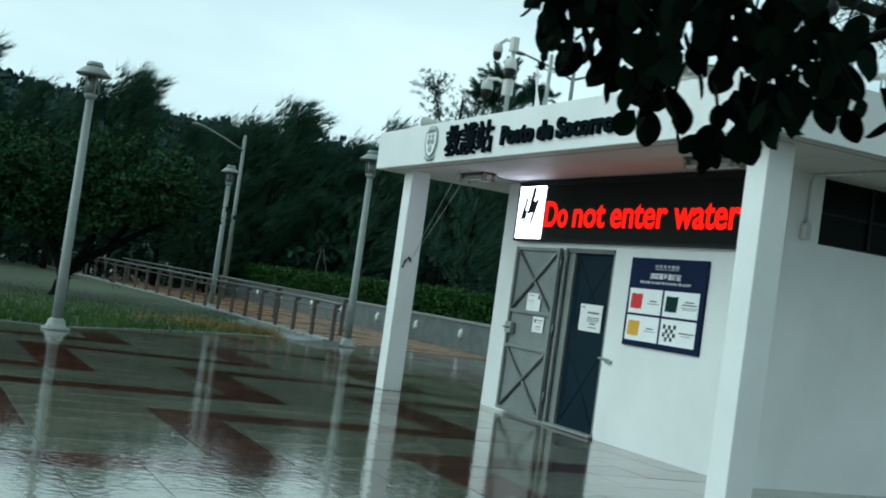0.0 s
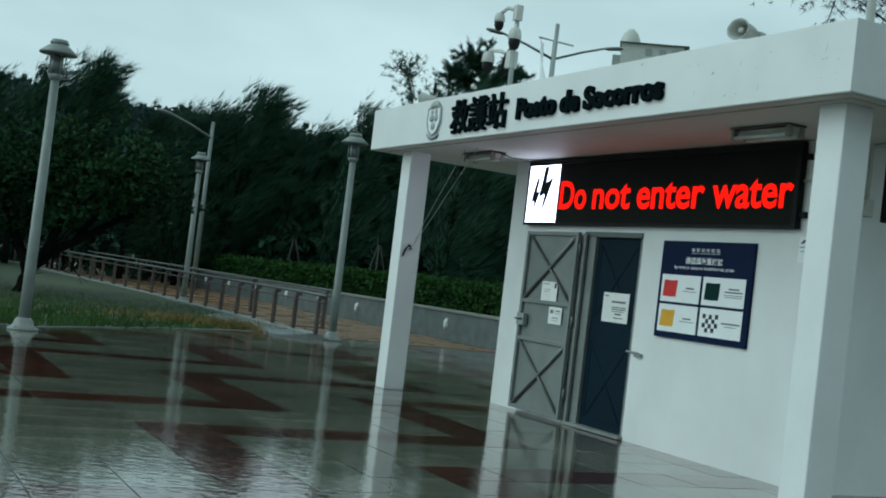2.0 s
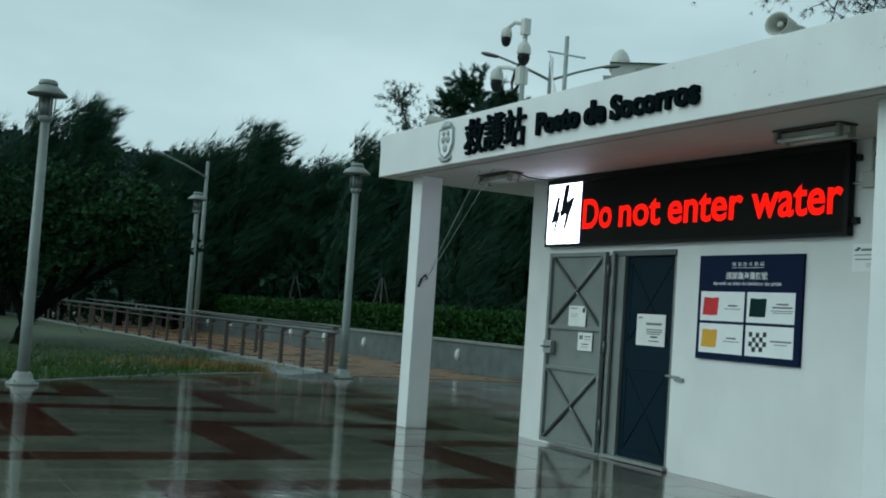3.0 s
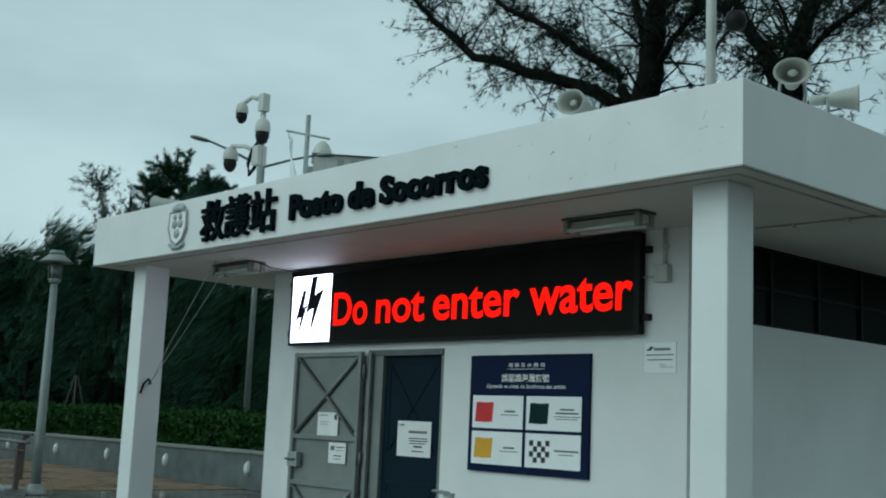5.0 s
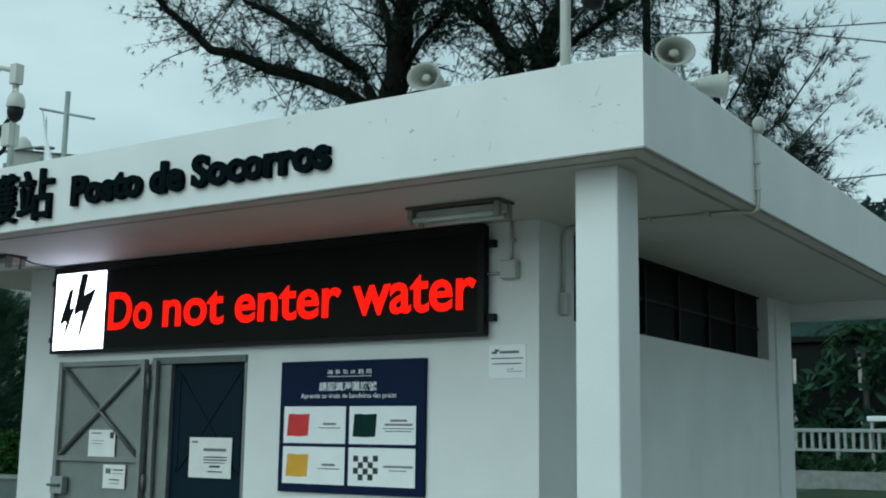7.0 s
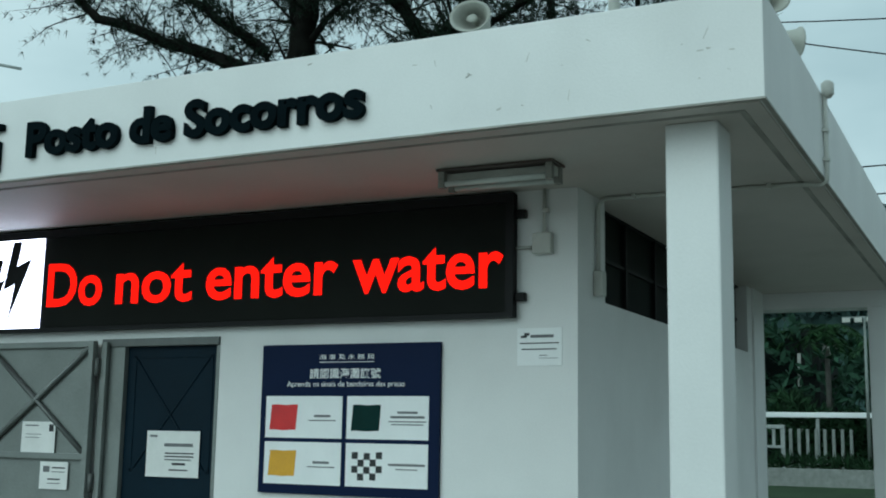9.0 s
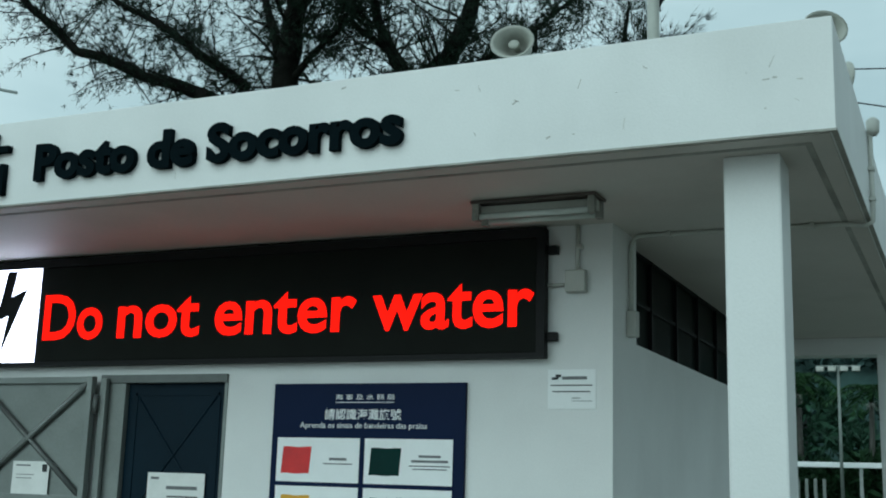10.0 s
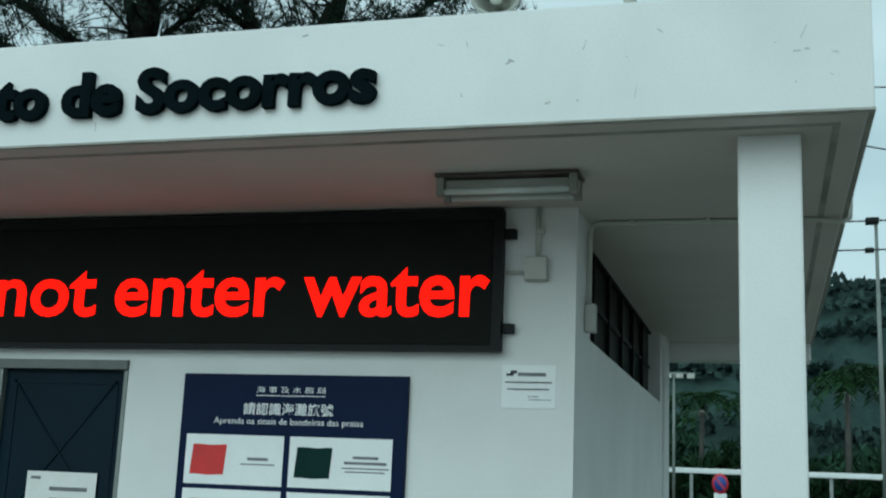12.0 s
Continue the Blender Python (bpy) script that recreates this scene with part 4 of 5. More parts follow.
# twin-tube ceiling lights
def tube_light(x, y):
    t = thing("fluorescent_light", "old off-white twin-tube fluorescent fitting under the roof, unlit", "lamp", "ceiling lights")
    # strip takes the dark brown rail colour, much darker than the housing
    part("mounting_strip", bbox(-0.095, -0.345, -0.016, 0.095, 0.345, 0.0, 0.003), M["brown_paint"], t, "dark brown mounting strip")
    part("housing", bbox(-0.035, -0.33, -0.075, 0.035, 0.33, -0.02, 0.006), M["offwhite"], t)
    for s in (-1, 1):
        part("fluorescent_tube", tube(bmesh.new(), [(0.065 * s, -0.30, -0.085), (0.065 * s, 0.30, -0.085)], 0.017, 10), M["tube"], t)
        for e in (-1, 1):
            part("lamp_holder", bbox(0.065 * s - 0.022, 0.318 * e - 0.018, -0.108, 0.065 * s + 0.022, 0.318 * e + 0.018, -0.016, 0.003), M["grime_and_shade"], t, "grimy lamp holder")
    t.matrix_basis = pose(x, y, 2.944)
    return t


lampfit = tube_light(6.92, 9.085)
copy_thing(lampfit, pose(6.88, 13.72, 2.944))

# junction box and conduits on the front wall
jb = thing("junction_box", "small off-white junction box with conduit on the front wall", "electrical box")
part("box", bbox(WALL - 0.06, 9.005, 2.55, WALL, 9.125, 2.675, 0.008), M["offwhite"], jb)
pipe("conduit", [(WALL - 0.02, 9.06, 2.675), (WALL - 0.02, 9.06, 2.945)], 0.012, M["offwhite"], jb)
pipe("conduit", [(WALL - 0.03, 9.125, 2.595), (WALL - 0.03, 9.24, 2.595)], 0.010, M["offwhite"], jb)
for z in (2.66, 2.80):
    part("clip", bbox(WALL - 0.035, 9.03, z, WALL, 9.07, z + 0.025, 0.003), M["offwhite"], jb)

cd = thing("conduit_run", "off-white cable conduit along the side wall and soffit", "conduit")
pipe("pipe", [(7.87, CORNER - 0.02, 2.48), (7.87, CORNER - 0.02, 2.86), (7.872, CORNER - 0.025, 2.895), (7.874, CORNER - 0.045, 2.92), (7.876, CORNER - 0.085, 2.930), (7.88, 8.4, 2.930), (7.89, 7.66, 2.930),
              (7.89, 7.585, 2.922), (7.89, 7.53, 2.915), (7.89, 7.496, 2.935), (7.89, 7.492, 3.00), (7.89, 7.492, 3.44)], 0.014, M["offwhite"], cd)
part("switch_box", bbox(7.83, CORNER - 0.06, 2.33, 7.91, CORNER, 2.48, 0.008), M["offwhite"], cd)
part("weather_cap", lathe(bmesh.new(), [(0.02, 3.42), (0.035, 3.44), (0.038, 3.50), (0.02, 3.52), (0.001, 3.525)], Matrix.Translation((7.89, 7.475, 0)), 10), M["offwhite"], cd)
for z in (3.05, 3.22):
    part("clip", bbox(7.87, 7.474, z, 7.91, 7.511, z + 0.02, 0.002), M["offwhite"], cd)
for y in (8.6, 8.2, 7.8):
    part("clip", bbox(7.85, y, 2.912, 7.91, y + 0.025, 2.946, 0.002), M["offwhite"], cd)
# flat strip for the soffit groove, its grime and shade put into the colour
drip = thing("drip_groove_stain", "grey strip along the soffit edge, drip grime and shade line in one", "trim")
drip["kind"] = "structure"
part("strip", box(bmesh.new(), 6.30, 7.655, 2.9425, 6.335, 15.2, 2.946), M["grime_and_shade"], drip)
part("strip", box(bmesh.new(), 6.30, 7.625, 2.9425, 13.02, 7.655, 2.946), M["grime_and_shade"], drip)

pipe("feed_cable", [(6.90, 13.38, 2.93), (7.05, 13.40, 2.90), (7.25, 13.46, 2.905), (7.46, 13.55, 2.915)], 0.007, M["black"], led, "thin black feed cable")

# slack wires from the soffit to the pillar
wires = thing("slack_wires", "thin dark wires hanging from soffit to pillar", "wire")
for dy in (0.0, 0.30):
    pipe("wire", [(6.62, 13.42 + dy, 2.945), (6.61, 13.80 + dy * 0.8, 2.60), (6.60, 14.35 + dy * 0.45, 2.12), (6.58, 14.70, 1.80), (6.50, 14.70, 1.71)], 0.004, M["galv"], wires, sides=4)
knot = part("knot", tube(bmesh.new(), [(6.45, 14.705, 1.64), (6.48, 14.70, 1.74), (6.53, 14.705, 1.79), (6.56, 14.71, 1.74)], 0.012, 5), M["bark"], wires)


# ---- on the roof ----
ROOF_TOP = ROOF[5]


def horn(label, m, big=1.0):
    """A horn loudspeaker on a bracket; it points along local +x."""
    t = thing("horn_loudspeaker", label, "loudspeaker", "loudspeakers on the roof", at=m)
    rot = pose(0, 0, 0.215, 0, 90, 0) @ Matrix.Diagonal((0.50 * big, 0.66 * big, 0.78 * big, 1))
    bell = lathe(bmesh.new(), [(0.06, -0.12), (0.10, -0.07), (0.13, 0.02), (0.15, 0.10), (0.17, 0.14), (0.185, 0.145), (0.18, 0.155), (0.155, 0.14), (0.13, 0.10), (0.09, 0.02), (0.06, -0.02), (0.001, -0.02)], rot, 20)
    part("bell", bell, M["horn"], t)
    part("inner_horn", lathe(bmesh.new(), [(0.03, 0.0), (0.045, 0.09), (0.05, 0.10), (0.035, 0.11), (0.001, 0.112)], rot, 12), M["horn"], t)
    part("driver", lathe(bmesh.new(), [(0.001, -0.27), (0.06, -0.26), (0.072, -0.22), (0.07, -0.14), (0.05, -0.12), (0.001, -0.12)], rot, 14), M["horn"], t)
    part("bracket", tube(tube(bmesh.new(), [(-0.08, -0.06, 0.0), (-0.08, -0.08, 0.12), (-0.08, -0.07, 0.215)], 0.010, 6), [(-0.08, 0.06, 0.0), (-0.08, 0.08, 0.12), (-0.08, 0.07, 0.215)], 0.012, 6), M["galv"], t)
    part("foot", bbox(-0.14, -0.1, 0.0, -0.02, 0.1, 0.012, 0.003), M["galv"], t)
    return t


H = "weathered off-white horn loudspeaker on the roof edge"
horn(H, pose(6.60, 9.09, ROOF_TOP, 0, 0, 186), 0.95)
horn(H, pose(6.93, 7.66, ROOF_TOP, 0, 0, 212), 0.95)
horn(H, pose(7.55, 7.68, ROOF_TOP, 0, 0, 298), 0.95)
horn("off-white horn loudspeaker at the far roof corner", pose(6.75, 15.05, ROOF_TOP, 0, 0, 120))
tower = thing("far_house", "pale far house with a round roof tank beyond the station", "building", at=pose(72.6, 100, -0.05, 0, 0, -37) @ Matrix.Diagonal((1.75, 2.05, 1.96, 1)))
part("wall", box(bmesh.new(), -1.6, -2, 0, 2.0, 3, 14.35), M["offwhite"], tower)
rf = bmesh.new()
rv = [rf.verts.new(p) for p in ((-1.7, -2.2, 14.35), (2.3, -2.2, 14.35), (2.3, 3.2, 14.35), (-1.7, 3.2, 14.35), (-1.3, 0.4, 15.0), (1.9, 0.4, 14.7))]
for q in ((0, 3, 2, 1), (0, 1, 5, 4), (2, 3, 4, 5), (1, 2, 5), (3, 0, 4)):
    rf.faces.new([rv[i] for i in q])
part("roof", rf, M["galv"], tower)
part("roof_tank", lathe(bmesh.new(), [(0.62, 14.2), (0.60, 14.75), (0.42, 15.15), (0.16, 15.38), (0.001, 15.42)], Matrix.Translation((-1.15, -0.6, 0)), 18), M["offwhite"], tower)
part("annex", bbox(-2.1, -1.0, 0, -1.62, 1.5, 13.9, 0.03), M["galv"], tower)
for u in (-0.2, 0.6, 1.3):
    part("window", box(bmesh.new(), u, -2.03, 13.75, u + 0.4, -1.98, 14.1), M["galv"], tower)

# camera pole
pole = thing("camera_pole", "white steel pole with three dome surveillance cameras on the roof", "camera pole", at=pose(7.6, 14.58, ROOF_TOP) @ Matrix.Diagonal((1, 1, 1.11, 1)))
pipe("post", [(0, 0, 0), (0, 0, 1.36)], [0.033, 0.030], M["galv"], pole, sides=12)
part("base_plate", bbox(-0.12, -0.12, 0, 0.12, 0.12, 0.02, 0.004), M["galv"], pole)
part("post_box", bbox(-0.048, -0.048, 1.21, 0.048, 0.048, 1.39, 0.01), M["offwhite"], pole)
part("post_box", bbox(-0.05, -0.045, 0.90, 0.045, 0.045, 1.06, 0.01), M["offwhite"], pole)
part("post_box", bbox(-0.06, -0.03, 0.66, 0.06, 0.09, 0.86, 0.01), M["offwhite"], pole)


def dome(at, arm, s=0.72):
    a = part("camera_arm", tube(bmesh.new(), arm, 0.022, 8), M["offwhite"], pole)
    m = Matrix.Translation(at)
    part("camera_body", lathe(bmesh.new(), [(0.02 * s, 0.13 * s), (0.08 * s, 0.11 * s), (0.11 * s, 0.05 * s), (0.12 * s, -0.05 * s), (0.11 * s, -0.06 * s), (0.001, -0.06 * s)], m, 18), M["offwhite"], a)
    part("dome_glass", lathe(bmesh.new(), [(0.10 * s, -0.06 * s), (0.105 * s, -0.12 * s), (0.08 * s, -0.19 * s), (0.04 * s, -0.225 * s), (0.001, -0.235 * s)], m, 18), M["black"], a)


dome((-0.08, 0.32, 1.26), [(0, 0.05, 1.34), (-0.04, 0.19, 1.38), (-0.07, 0.31, 1.33)], 0.6)
dome((-0.10, -0.16, 1.00), [(-0.02, -0.02, 1.08), (-0.08, -0.12, 1.12), (-0.10, -0.16, 1.08)])
dome((-0.10, 0.46, 0.80), [(0, 0.05, 0.80), (-0.05, 0.25, 0.88), (-0.10, 0.45, 0.90)])
part("cable_loop", tube(bmesh.new(), [(0, 0.05, 0.92), (-0.03, 0.12, 0.84), (-0.03, 0.20, 0.70), (-0.03, 0.16, 0.58), (-0.02, 0.08, 0.64), (0, 0.04, 0.84), (-0.04, -0.06, 0.98)], 0.02, 6), M["black"], pole)

# signal mast with a folded flag
mast = thing("signal_mast", "thin grey mast with crossbar and limp white flag", "flag mast", at=pose(8.2, 14.57, ROOF_TOP) @ Matrix.Diagonal((1, 1, 1.035, 1)))
pipe("post", [(0, 0, 0), (0, 0, 1.38)], 0.028, M["galv"], mast, sides=8)
pipe("crossbar", [(0, 0.42, 1.27), (0, -0.42, 1.05)], 0.014, M["galv"], mast)
pipe("halyard", [(0, 0.38, 1.25), (0.01, 0.30, 0.95), (0, 0.10, 0.35)], 0.005, M["galv"], mast, sides=4)
fl = bmesh.new()
rows = []
for i in range(9):
    w = i / 8
    rows.append([fl.verts.new((0.03 * math.sin(5 * u + 3 * w), 0.34 - 0.30 * u * (0.06 + 0.94 * w), 1.20 - 0.80 * w - 0.1 * u * (1 - w))) for u in (0, 0.25, 0.5, 0.75, 1.0)])
for a, b in zip(rows, rows[1:]):
    for j in range(4):
        fl.faces.new((a[j], a[j + 1], b[j + 1], b[j])).smooth = True
flag_ob = part("flag", fl, M["print_white"], mast)
sol = flag_ob.modifiers.new("cloth", "SOLIDIFY"); sol.thickness = 0.004

# white pole on the roof near the corner
wp = thing("white_pole", "white steel pole with dark fitting on the roof", "pole", at=pose(7.4, 8.58, ROOF_TOP))
pipe("post", [(0, 0, 0), (0, 0, 2.2)], 0.035, M["offwhite"], wp, sides=10)
part("fitting_arm", tube(bmesh.new(), [(0, 0, 0.62), (0.02, -0.03, 0.72), (0.02, -0.10, 0.80), (0.02, -0.16, 0.84)], 0.014, 6), M["black"], wp)
part("dark_ball", lathe(bmesh.new(), [(0.001, -0.08), (0.06, -0.06), (0.08, 0.0), (0.06, 0.06), (0.001, 0.08)], Matrix.Translation((0.02, -0.19, 0.88)), 14), M["black"], wp)


# ---- street furniture ----
def lantern(height):
    t = thing("street_lamp", "grey park street lamp with conical lantern hood", "street lamp", "lanterns round the plaza")
    pipe("post", [(0, 0, 0.0), (0, 0, 0.9), (0, 0, height - 0.55)], [0.085, 0.08, 0.06], M["lamp_grey"], t, sides=14)
    part("base_flange", lathe(bmesh.new(), [(0.001, 0.0), (0.22, 0.0), (0.22, 0.03), (0.15, 0.05), (0.13, 0.14), (0.09, 0.18), (0.001, 0.18)], None, 16), M["kerb"], t)
    for k in range(4):
        a = math.pi / 4 + k * math.pi / 2
        part("anchor_bolt", lathe(bmesh.new(), [(0.018, 0.03), (0.018, 0.07), (0.001, 0.072)], Matrix.Translation((0.18 * math.cos(a), 0.18 * math.sin(a), 0)), 6), M["galv"], t)
    z = height - 0.55
    part("collar", lathe(bmesh.new(), [(0.06, z - 0.04), (0.10, z), (0.10, z + 0.05), (0.05, z + 0.06), (0.001, z + 0.06)], None, 14), M["lamp_grey"], t)
    g = part("lantern_glass", lathe(bmesh.new(), [(0.07, z + 0.05), (0.085, z + 0.15), (0.085, z + 0.32), (0.001, z + 0.33)], None, 14), M["lens"], t, "cloudy dark lantern glass")
    for k in range(5):
        a = k * 2 * math.pi / 5
        part("cage_bar", tube(bmesh.new(), [(0.11 * math.cos(a), 0.11 * math.sin(a), z + 0.03), (0.115 * math.cos(a), 0.115 * math.sin(a), z + 0.35)], 0.01, 5), M["lamp_grey"], t)
    part("hood", lathe(bmesh.new(), [(0.10, z + 0.335), (0.265, z + 0.34), (0.272, z + 0.355), (0.15, z + 0.46), (0.12, z + 0.48), (0.001, z + 0.48)], None, 22), M["lamp_grey"], t)
    part("cap", lathe(bmesh.new(), [(0.12, z + 0.48), (0.135, z + 0.50), (0.11, z + 0.55), (0.001, z + 0.56)], None, 16), M["lamp_grey"], t)
    return t


lamp = lantern(4.2)
lamp.matrix_basis = pose(2.80, 19.3, 0)
copy_thing(lamp, pose(9.13, 23.15, 0) @ Matrix.Diagonal((1, 1, 0.985, 1)))
copy_thing(lamp, pose(8.85, 33.4, 0.0))
copy_thing(lamp, pose(-4.8, 33.0, 0.1))


def road_lamp(label, m, height, arms, tilt=0.35):
    t = thing("road_lamp", label, "street lamp", at=m)
    pipe("post", [(0, 0, 0), (0, 0, height)], [0.10, 0.06], M["lamp_grey"], t, sides=10)
    for s in arms:
        a = pipe("arm", [(0, 0, height - 0.6), (0.9 * s, 0, height - 0.25), (1.7 * s, 0, height + 0.0)], [0.045, 0.04, 0.035], M["lamp_grey"], t)
        part("lamp_head", lathe(bmesh.new(), [(0.02, 0), (0.11, 0.15), (0.13, 0.45), (0.07, 0.62), (0.001, 0.63)], Matrix.Translation((1.6 * s, 0, height - 0.03)) @ pose(0, 0, 0, 0, 82 * s, 0) @ Matrix.Diagonal((0.5, 1, 1, 1)), 12), M["lamp_grey"], a)
    return t


road_lamp("tall grey double-arm road lamp beyond the station", pose(19.5, 32.9, 0, 0, 0, -20), 9.45, (-1, 1))
road_lamp("grey single-arm road lamp behind the walkway", pose(12.0, 44.0, 0, 0, 0, 12), 6.35, (-1,))

# railing along the walkway
rail_line = [Vector(p) for p in ((8.72, 23.0, 0), (8.66, 26.8, 0), (8.60, 30.3, 0.0), (8.42, 34.8, 0.02), (8.0, 39.3, 0.05), (7.3, 45.3, 0.1), (6.4, 52.3, 0.15))]


def along(d):
    for a, b in zip(rail_line, rail_line[1:]):
        n = (b - a).length
        if d <= n:
            return a + (b - a) * d / n
        d -= n
    return rail_line[-1]


for k, (dx, dz, y_from) in enumerate(((0.0, 0.0, 0.0), (1.38, 0.06, 3.0))):
    fence = thing("railing", "brown steel handrail with flat posts along the walkway", "railing", "walkway railings")
    n = 24 if k == 0 else 18
    for i in range(n):
        p = along(y_from + i * 1.22) + Vector((dx, 0, dz))
        b = bmesh.new()
        box(b, -0.035, -0.045, 0.10 if k == 0 else 0, 0.035, 0.045, 0.79, Matrix.Translation(p))
        box(b, -0.02, -0.03, 0.79, 0.10, 0.03, 0.85, Matrix.Translation(p))
        if k == 0 or i % 4 == 0:
            part("post", b, M["brown_paint"], fence)
    for off, z, r in ((0.06, 0.87, 0.028), (0.0, 0.73, 0.016)):
        pts = [along(y_from - 0.1 + i * 1.22) + Vector((dx + off, 0, dz + z)) for i in range(n)]
        pts[0] = pts[0] + Vector((0, -0.15, 0))
        pipe("handrail", pts, r, M["gate_frame"] if z > 0.8 else M["brown_paint"], fence, sides=8)
kerb = thing("kerb", "granite kerb under the walkway railing", "kerb")
kerb["kind"] = "structure"
for i in range(24):
    a, b = along(i * 1.22), along(i * 1.22 + 1.205)
    d = (b - a)
    if d.length < 0.1:
        continue
    m = Matrix.Translation(a) @ pose(0, 0, 0, 0, 0, math.degrees(math.atan2(d.y, d.x)))
    part("kerb_stone", bbox(0, -0.19, -0.05, d.length, 0.19, 0.115, 0.012, m), M["kerb"], kerb)
# sloped granite apron beside the kerb
sl = bmesh.new()
q = [sl.verts.new(p) for p in ((8.53, 22.9, 0.09), (8.45, 28.2, 0.09), (7.35, 27.2, 0.012), (8.05, 23.3, 0.012), (8.53, 22.9, -0.04), (8.45, 28.2, -0.04), (7.35, 27.2, -0.04), (8.05, 23.3, -0.04))]
for idx in ((0, 3, 2, 1), (4, 5, 6, 7), (0, 1, 5, 4), (1, 2, 6, 5), (2, 3, 7, 6), (3, 0, 4, 7)):
    sl.faces.new([q[i] for i in idx])
solid("slope_slab", sl, M["retwall"], "wet grey granite slope beside the kerb", "pavement", "structure")
le = thing("lawn_edging", "low dark stone edging of the lawn", "kerb")
le["kind"] = "structure"
pts = [Vector((-20, 20.9, 0)), Vector((3.0, 19.85, 0)), Vector((5.3, 22.05, 0)), Vector((8.0, 23.9, 0))]
for a, b in zip(pts, pts[1:]):
    d = b - a
    n = max(1, int(d.length / 1.0))
    for i in range(n):
        m = Matrix.Translation(a + d * i / n) @ pose(0, 0, 0, 0, 0, math.degrees(math.atan2(d.y, d.x)))
        part("edging_stone", bbox(0.005, 0, -0.04, d.length / n - 0.005, 0.08, 0.014, 0.004, m), M["retwall"], le)

# overhead cables
cab = thing("overhead_cables", "thin dark overhead cables between dark poles behind the station", "cable")
for a, b, s in (((30, 17.6, 13.4), (30, -6, 7.5), 0.5), ((30, 17.6, 12.8), (30, -6, 11.0), 0.5), ((30, 17.6, 8.2), (30, -6, 8.5), 0.3), ((30, 17.6, 7.5), (30, -6, 7.7), 0.25)):
    a, b = Vector(a), Vector(b)
    pipe("cable", [a + (b - a) * i / 10 - Vector((0, 0, s * 4 * (i / 10) * (1 - i / 10))) for i in range(11)], 0.018, M["black"], cab, sides=4)


for y in (17.6, -6.0):
    pipe("cable_pole", [(30, y, -0.05), (30, y, 14.0)], [0.16, 0.11], M["bark"], cab, sides=8)


# ---- beyond the station: road edge, rail, palms, far building ----
def palm_tree(label, m, height, seed, fronds=14, length=2.2):
    rng = np.random.default_rng(seed)
    t = thing("palm_tree", label, "palm tree", "palms by the road", at=m)
    pipe("trunk", [(0, 0, 0), (0.03, 0.02, height * 0.5), (0, 0, height)], [0.16, 0.12, 0.10], M["palm_trunk"], t, sides=9)
    part("crownshaft", lathe(bmesh.new(), [(0.10, height - 0.1), (0.14, height + 0.2), (0.06, height + 0.7), (0.001, height + 0.72)], None, 9), M["palm"], t)
    part("flower_stalk", np_mesh("flower_stalk", *scatter_blades([(0, 0, height - 0.1)] * 3, [(0, 0, -0.5)] * 3, 14, 0.45, 0.05, 0.7, 0.3, rng), M["offwhite"]), None, t, "pale hanging flower stalks")
    for i in range(fronds):
        az = i * 2.4
        up = rng.uniform(0.1, 1.0)
        pts = branch_points((0, 0, height + 0.5), (math.cos(az), math.sin(az), up), length * rng.uniform(0.8, 1.1), (0, 0, -1.6), rng, 8)
        bm = bmesh.new()
        tube(bm, pts, [0.025 * (1 - j / 10) for j in range(9)], 4)
        fr = part("frond", bm, M["palm"], t)
        org, dr = [], []
        for a, b in zip(pts, pts[1:]):
            d = (b - a) / np.linalg.norm(b - a)
            s = np.cross(d, (0, 0, 1)); s /= np.linalg.norm(s) + 1e-6
            for w in (0.0, 0.33, 0.66):
                for sg in (-1, 1):
                    org.append(a + (b - a) * w); dr.append(s * sg + d * 0.5 + np.array((0, 0, -0.25)))
        part("frond_foliage", np_mesh("frond_foliage", *scatter_blades(org, dr, 1, 0.5, 0.04, 0.08, 0.1, rng, quad=True), M["leaf"]), None, fr)
    return t


p0 = palm_tree("tall royal palm with drooping fronds by the road", pose(46.5, 5.15, 0.5), 5.1, 3)
for x, y, a, s in ((47.5, 10.4, 40, 0.86), (50, 3.6, 80, 1.1), (49, 8.2, 120, 0.85), (52, 13.6, 200, 1.0), (53, 17.5, 250, 1.05)):
    copy_thing(p0, place(x, y, 0.5, a, s))

br = np.random.default_rng(12)
bn = 2200
bx, by = br.uniform(46, 50, bn), br.uniform(-6, 15, bn)
bz = 0.6 + br.uniform(0.2, 1.0, bn) * (2.3 + 0.6 * np.sin(by * 0.9))
shrubs = tagged(new("roadside_shrubs", np_mesh("roadside_shrubs", *scatter_blades(np.stack((bx, by, bz), 1), br.normal(0, 0.5, (bn, 3)) + np.array((-0.3, 0, 0.7)), 9, 0.6, 0.05, 0.6, 0.15, br, quad=True), M["palm"])), "bright green leafy shrubs behind the guard rail", "shrubs", "", "stuff")
wn2 = 6500
bx, by = br.uniform(50, 74, wn2), br.uniform(-25, 45, wn2)
bz = br.uniform(0.0, 1.0, wn2) * (5.5 + 1.5 * np.sin(by * 0.5)) * np.where(by > 11.5, 1.0, 0.55)
tagged(new("roadside_wood", np_mesh("roadside_wood", *scatter_blades(np.stack((bx, by, bz), 1), br.normal(0, 0.6, (wn2, 3)) + np.array((0, 0, 0.5)), 9, 0.7, 0.10, 0.7, 0.1, br, quad=True), M["needle"])), "dark wood beyond the roadside palms", "woods", "", "stuff")

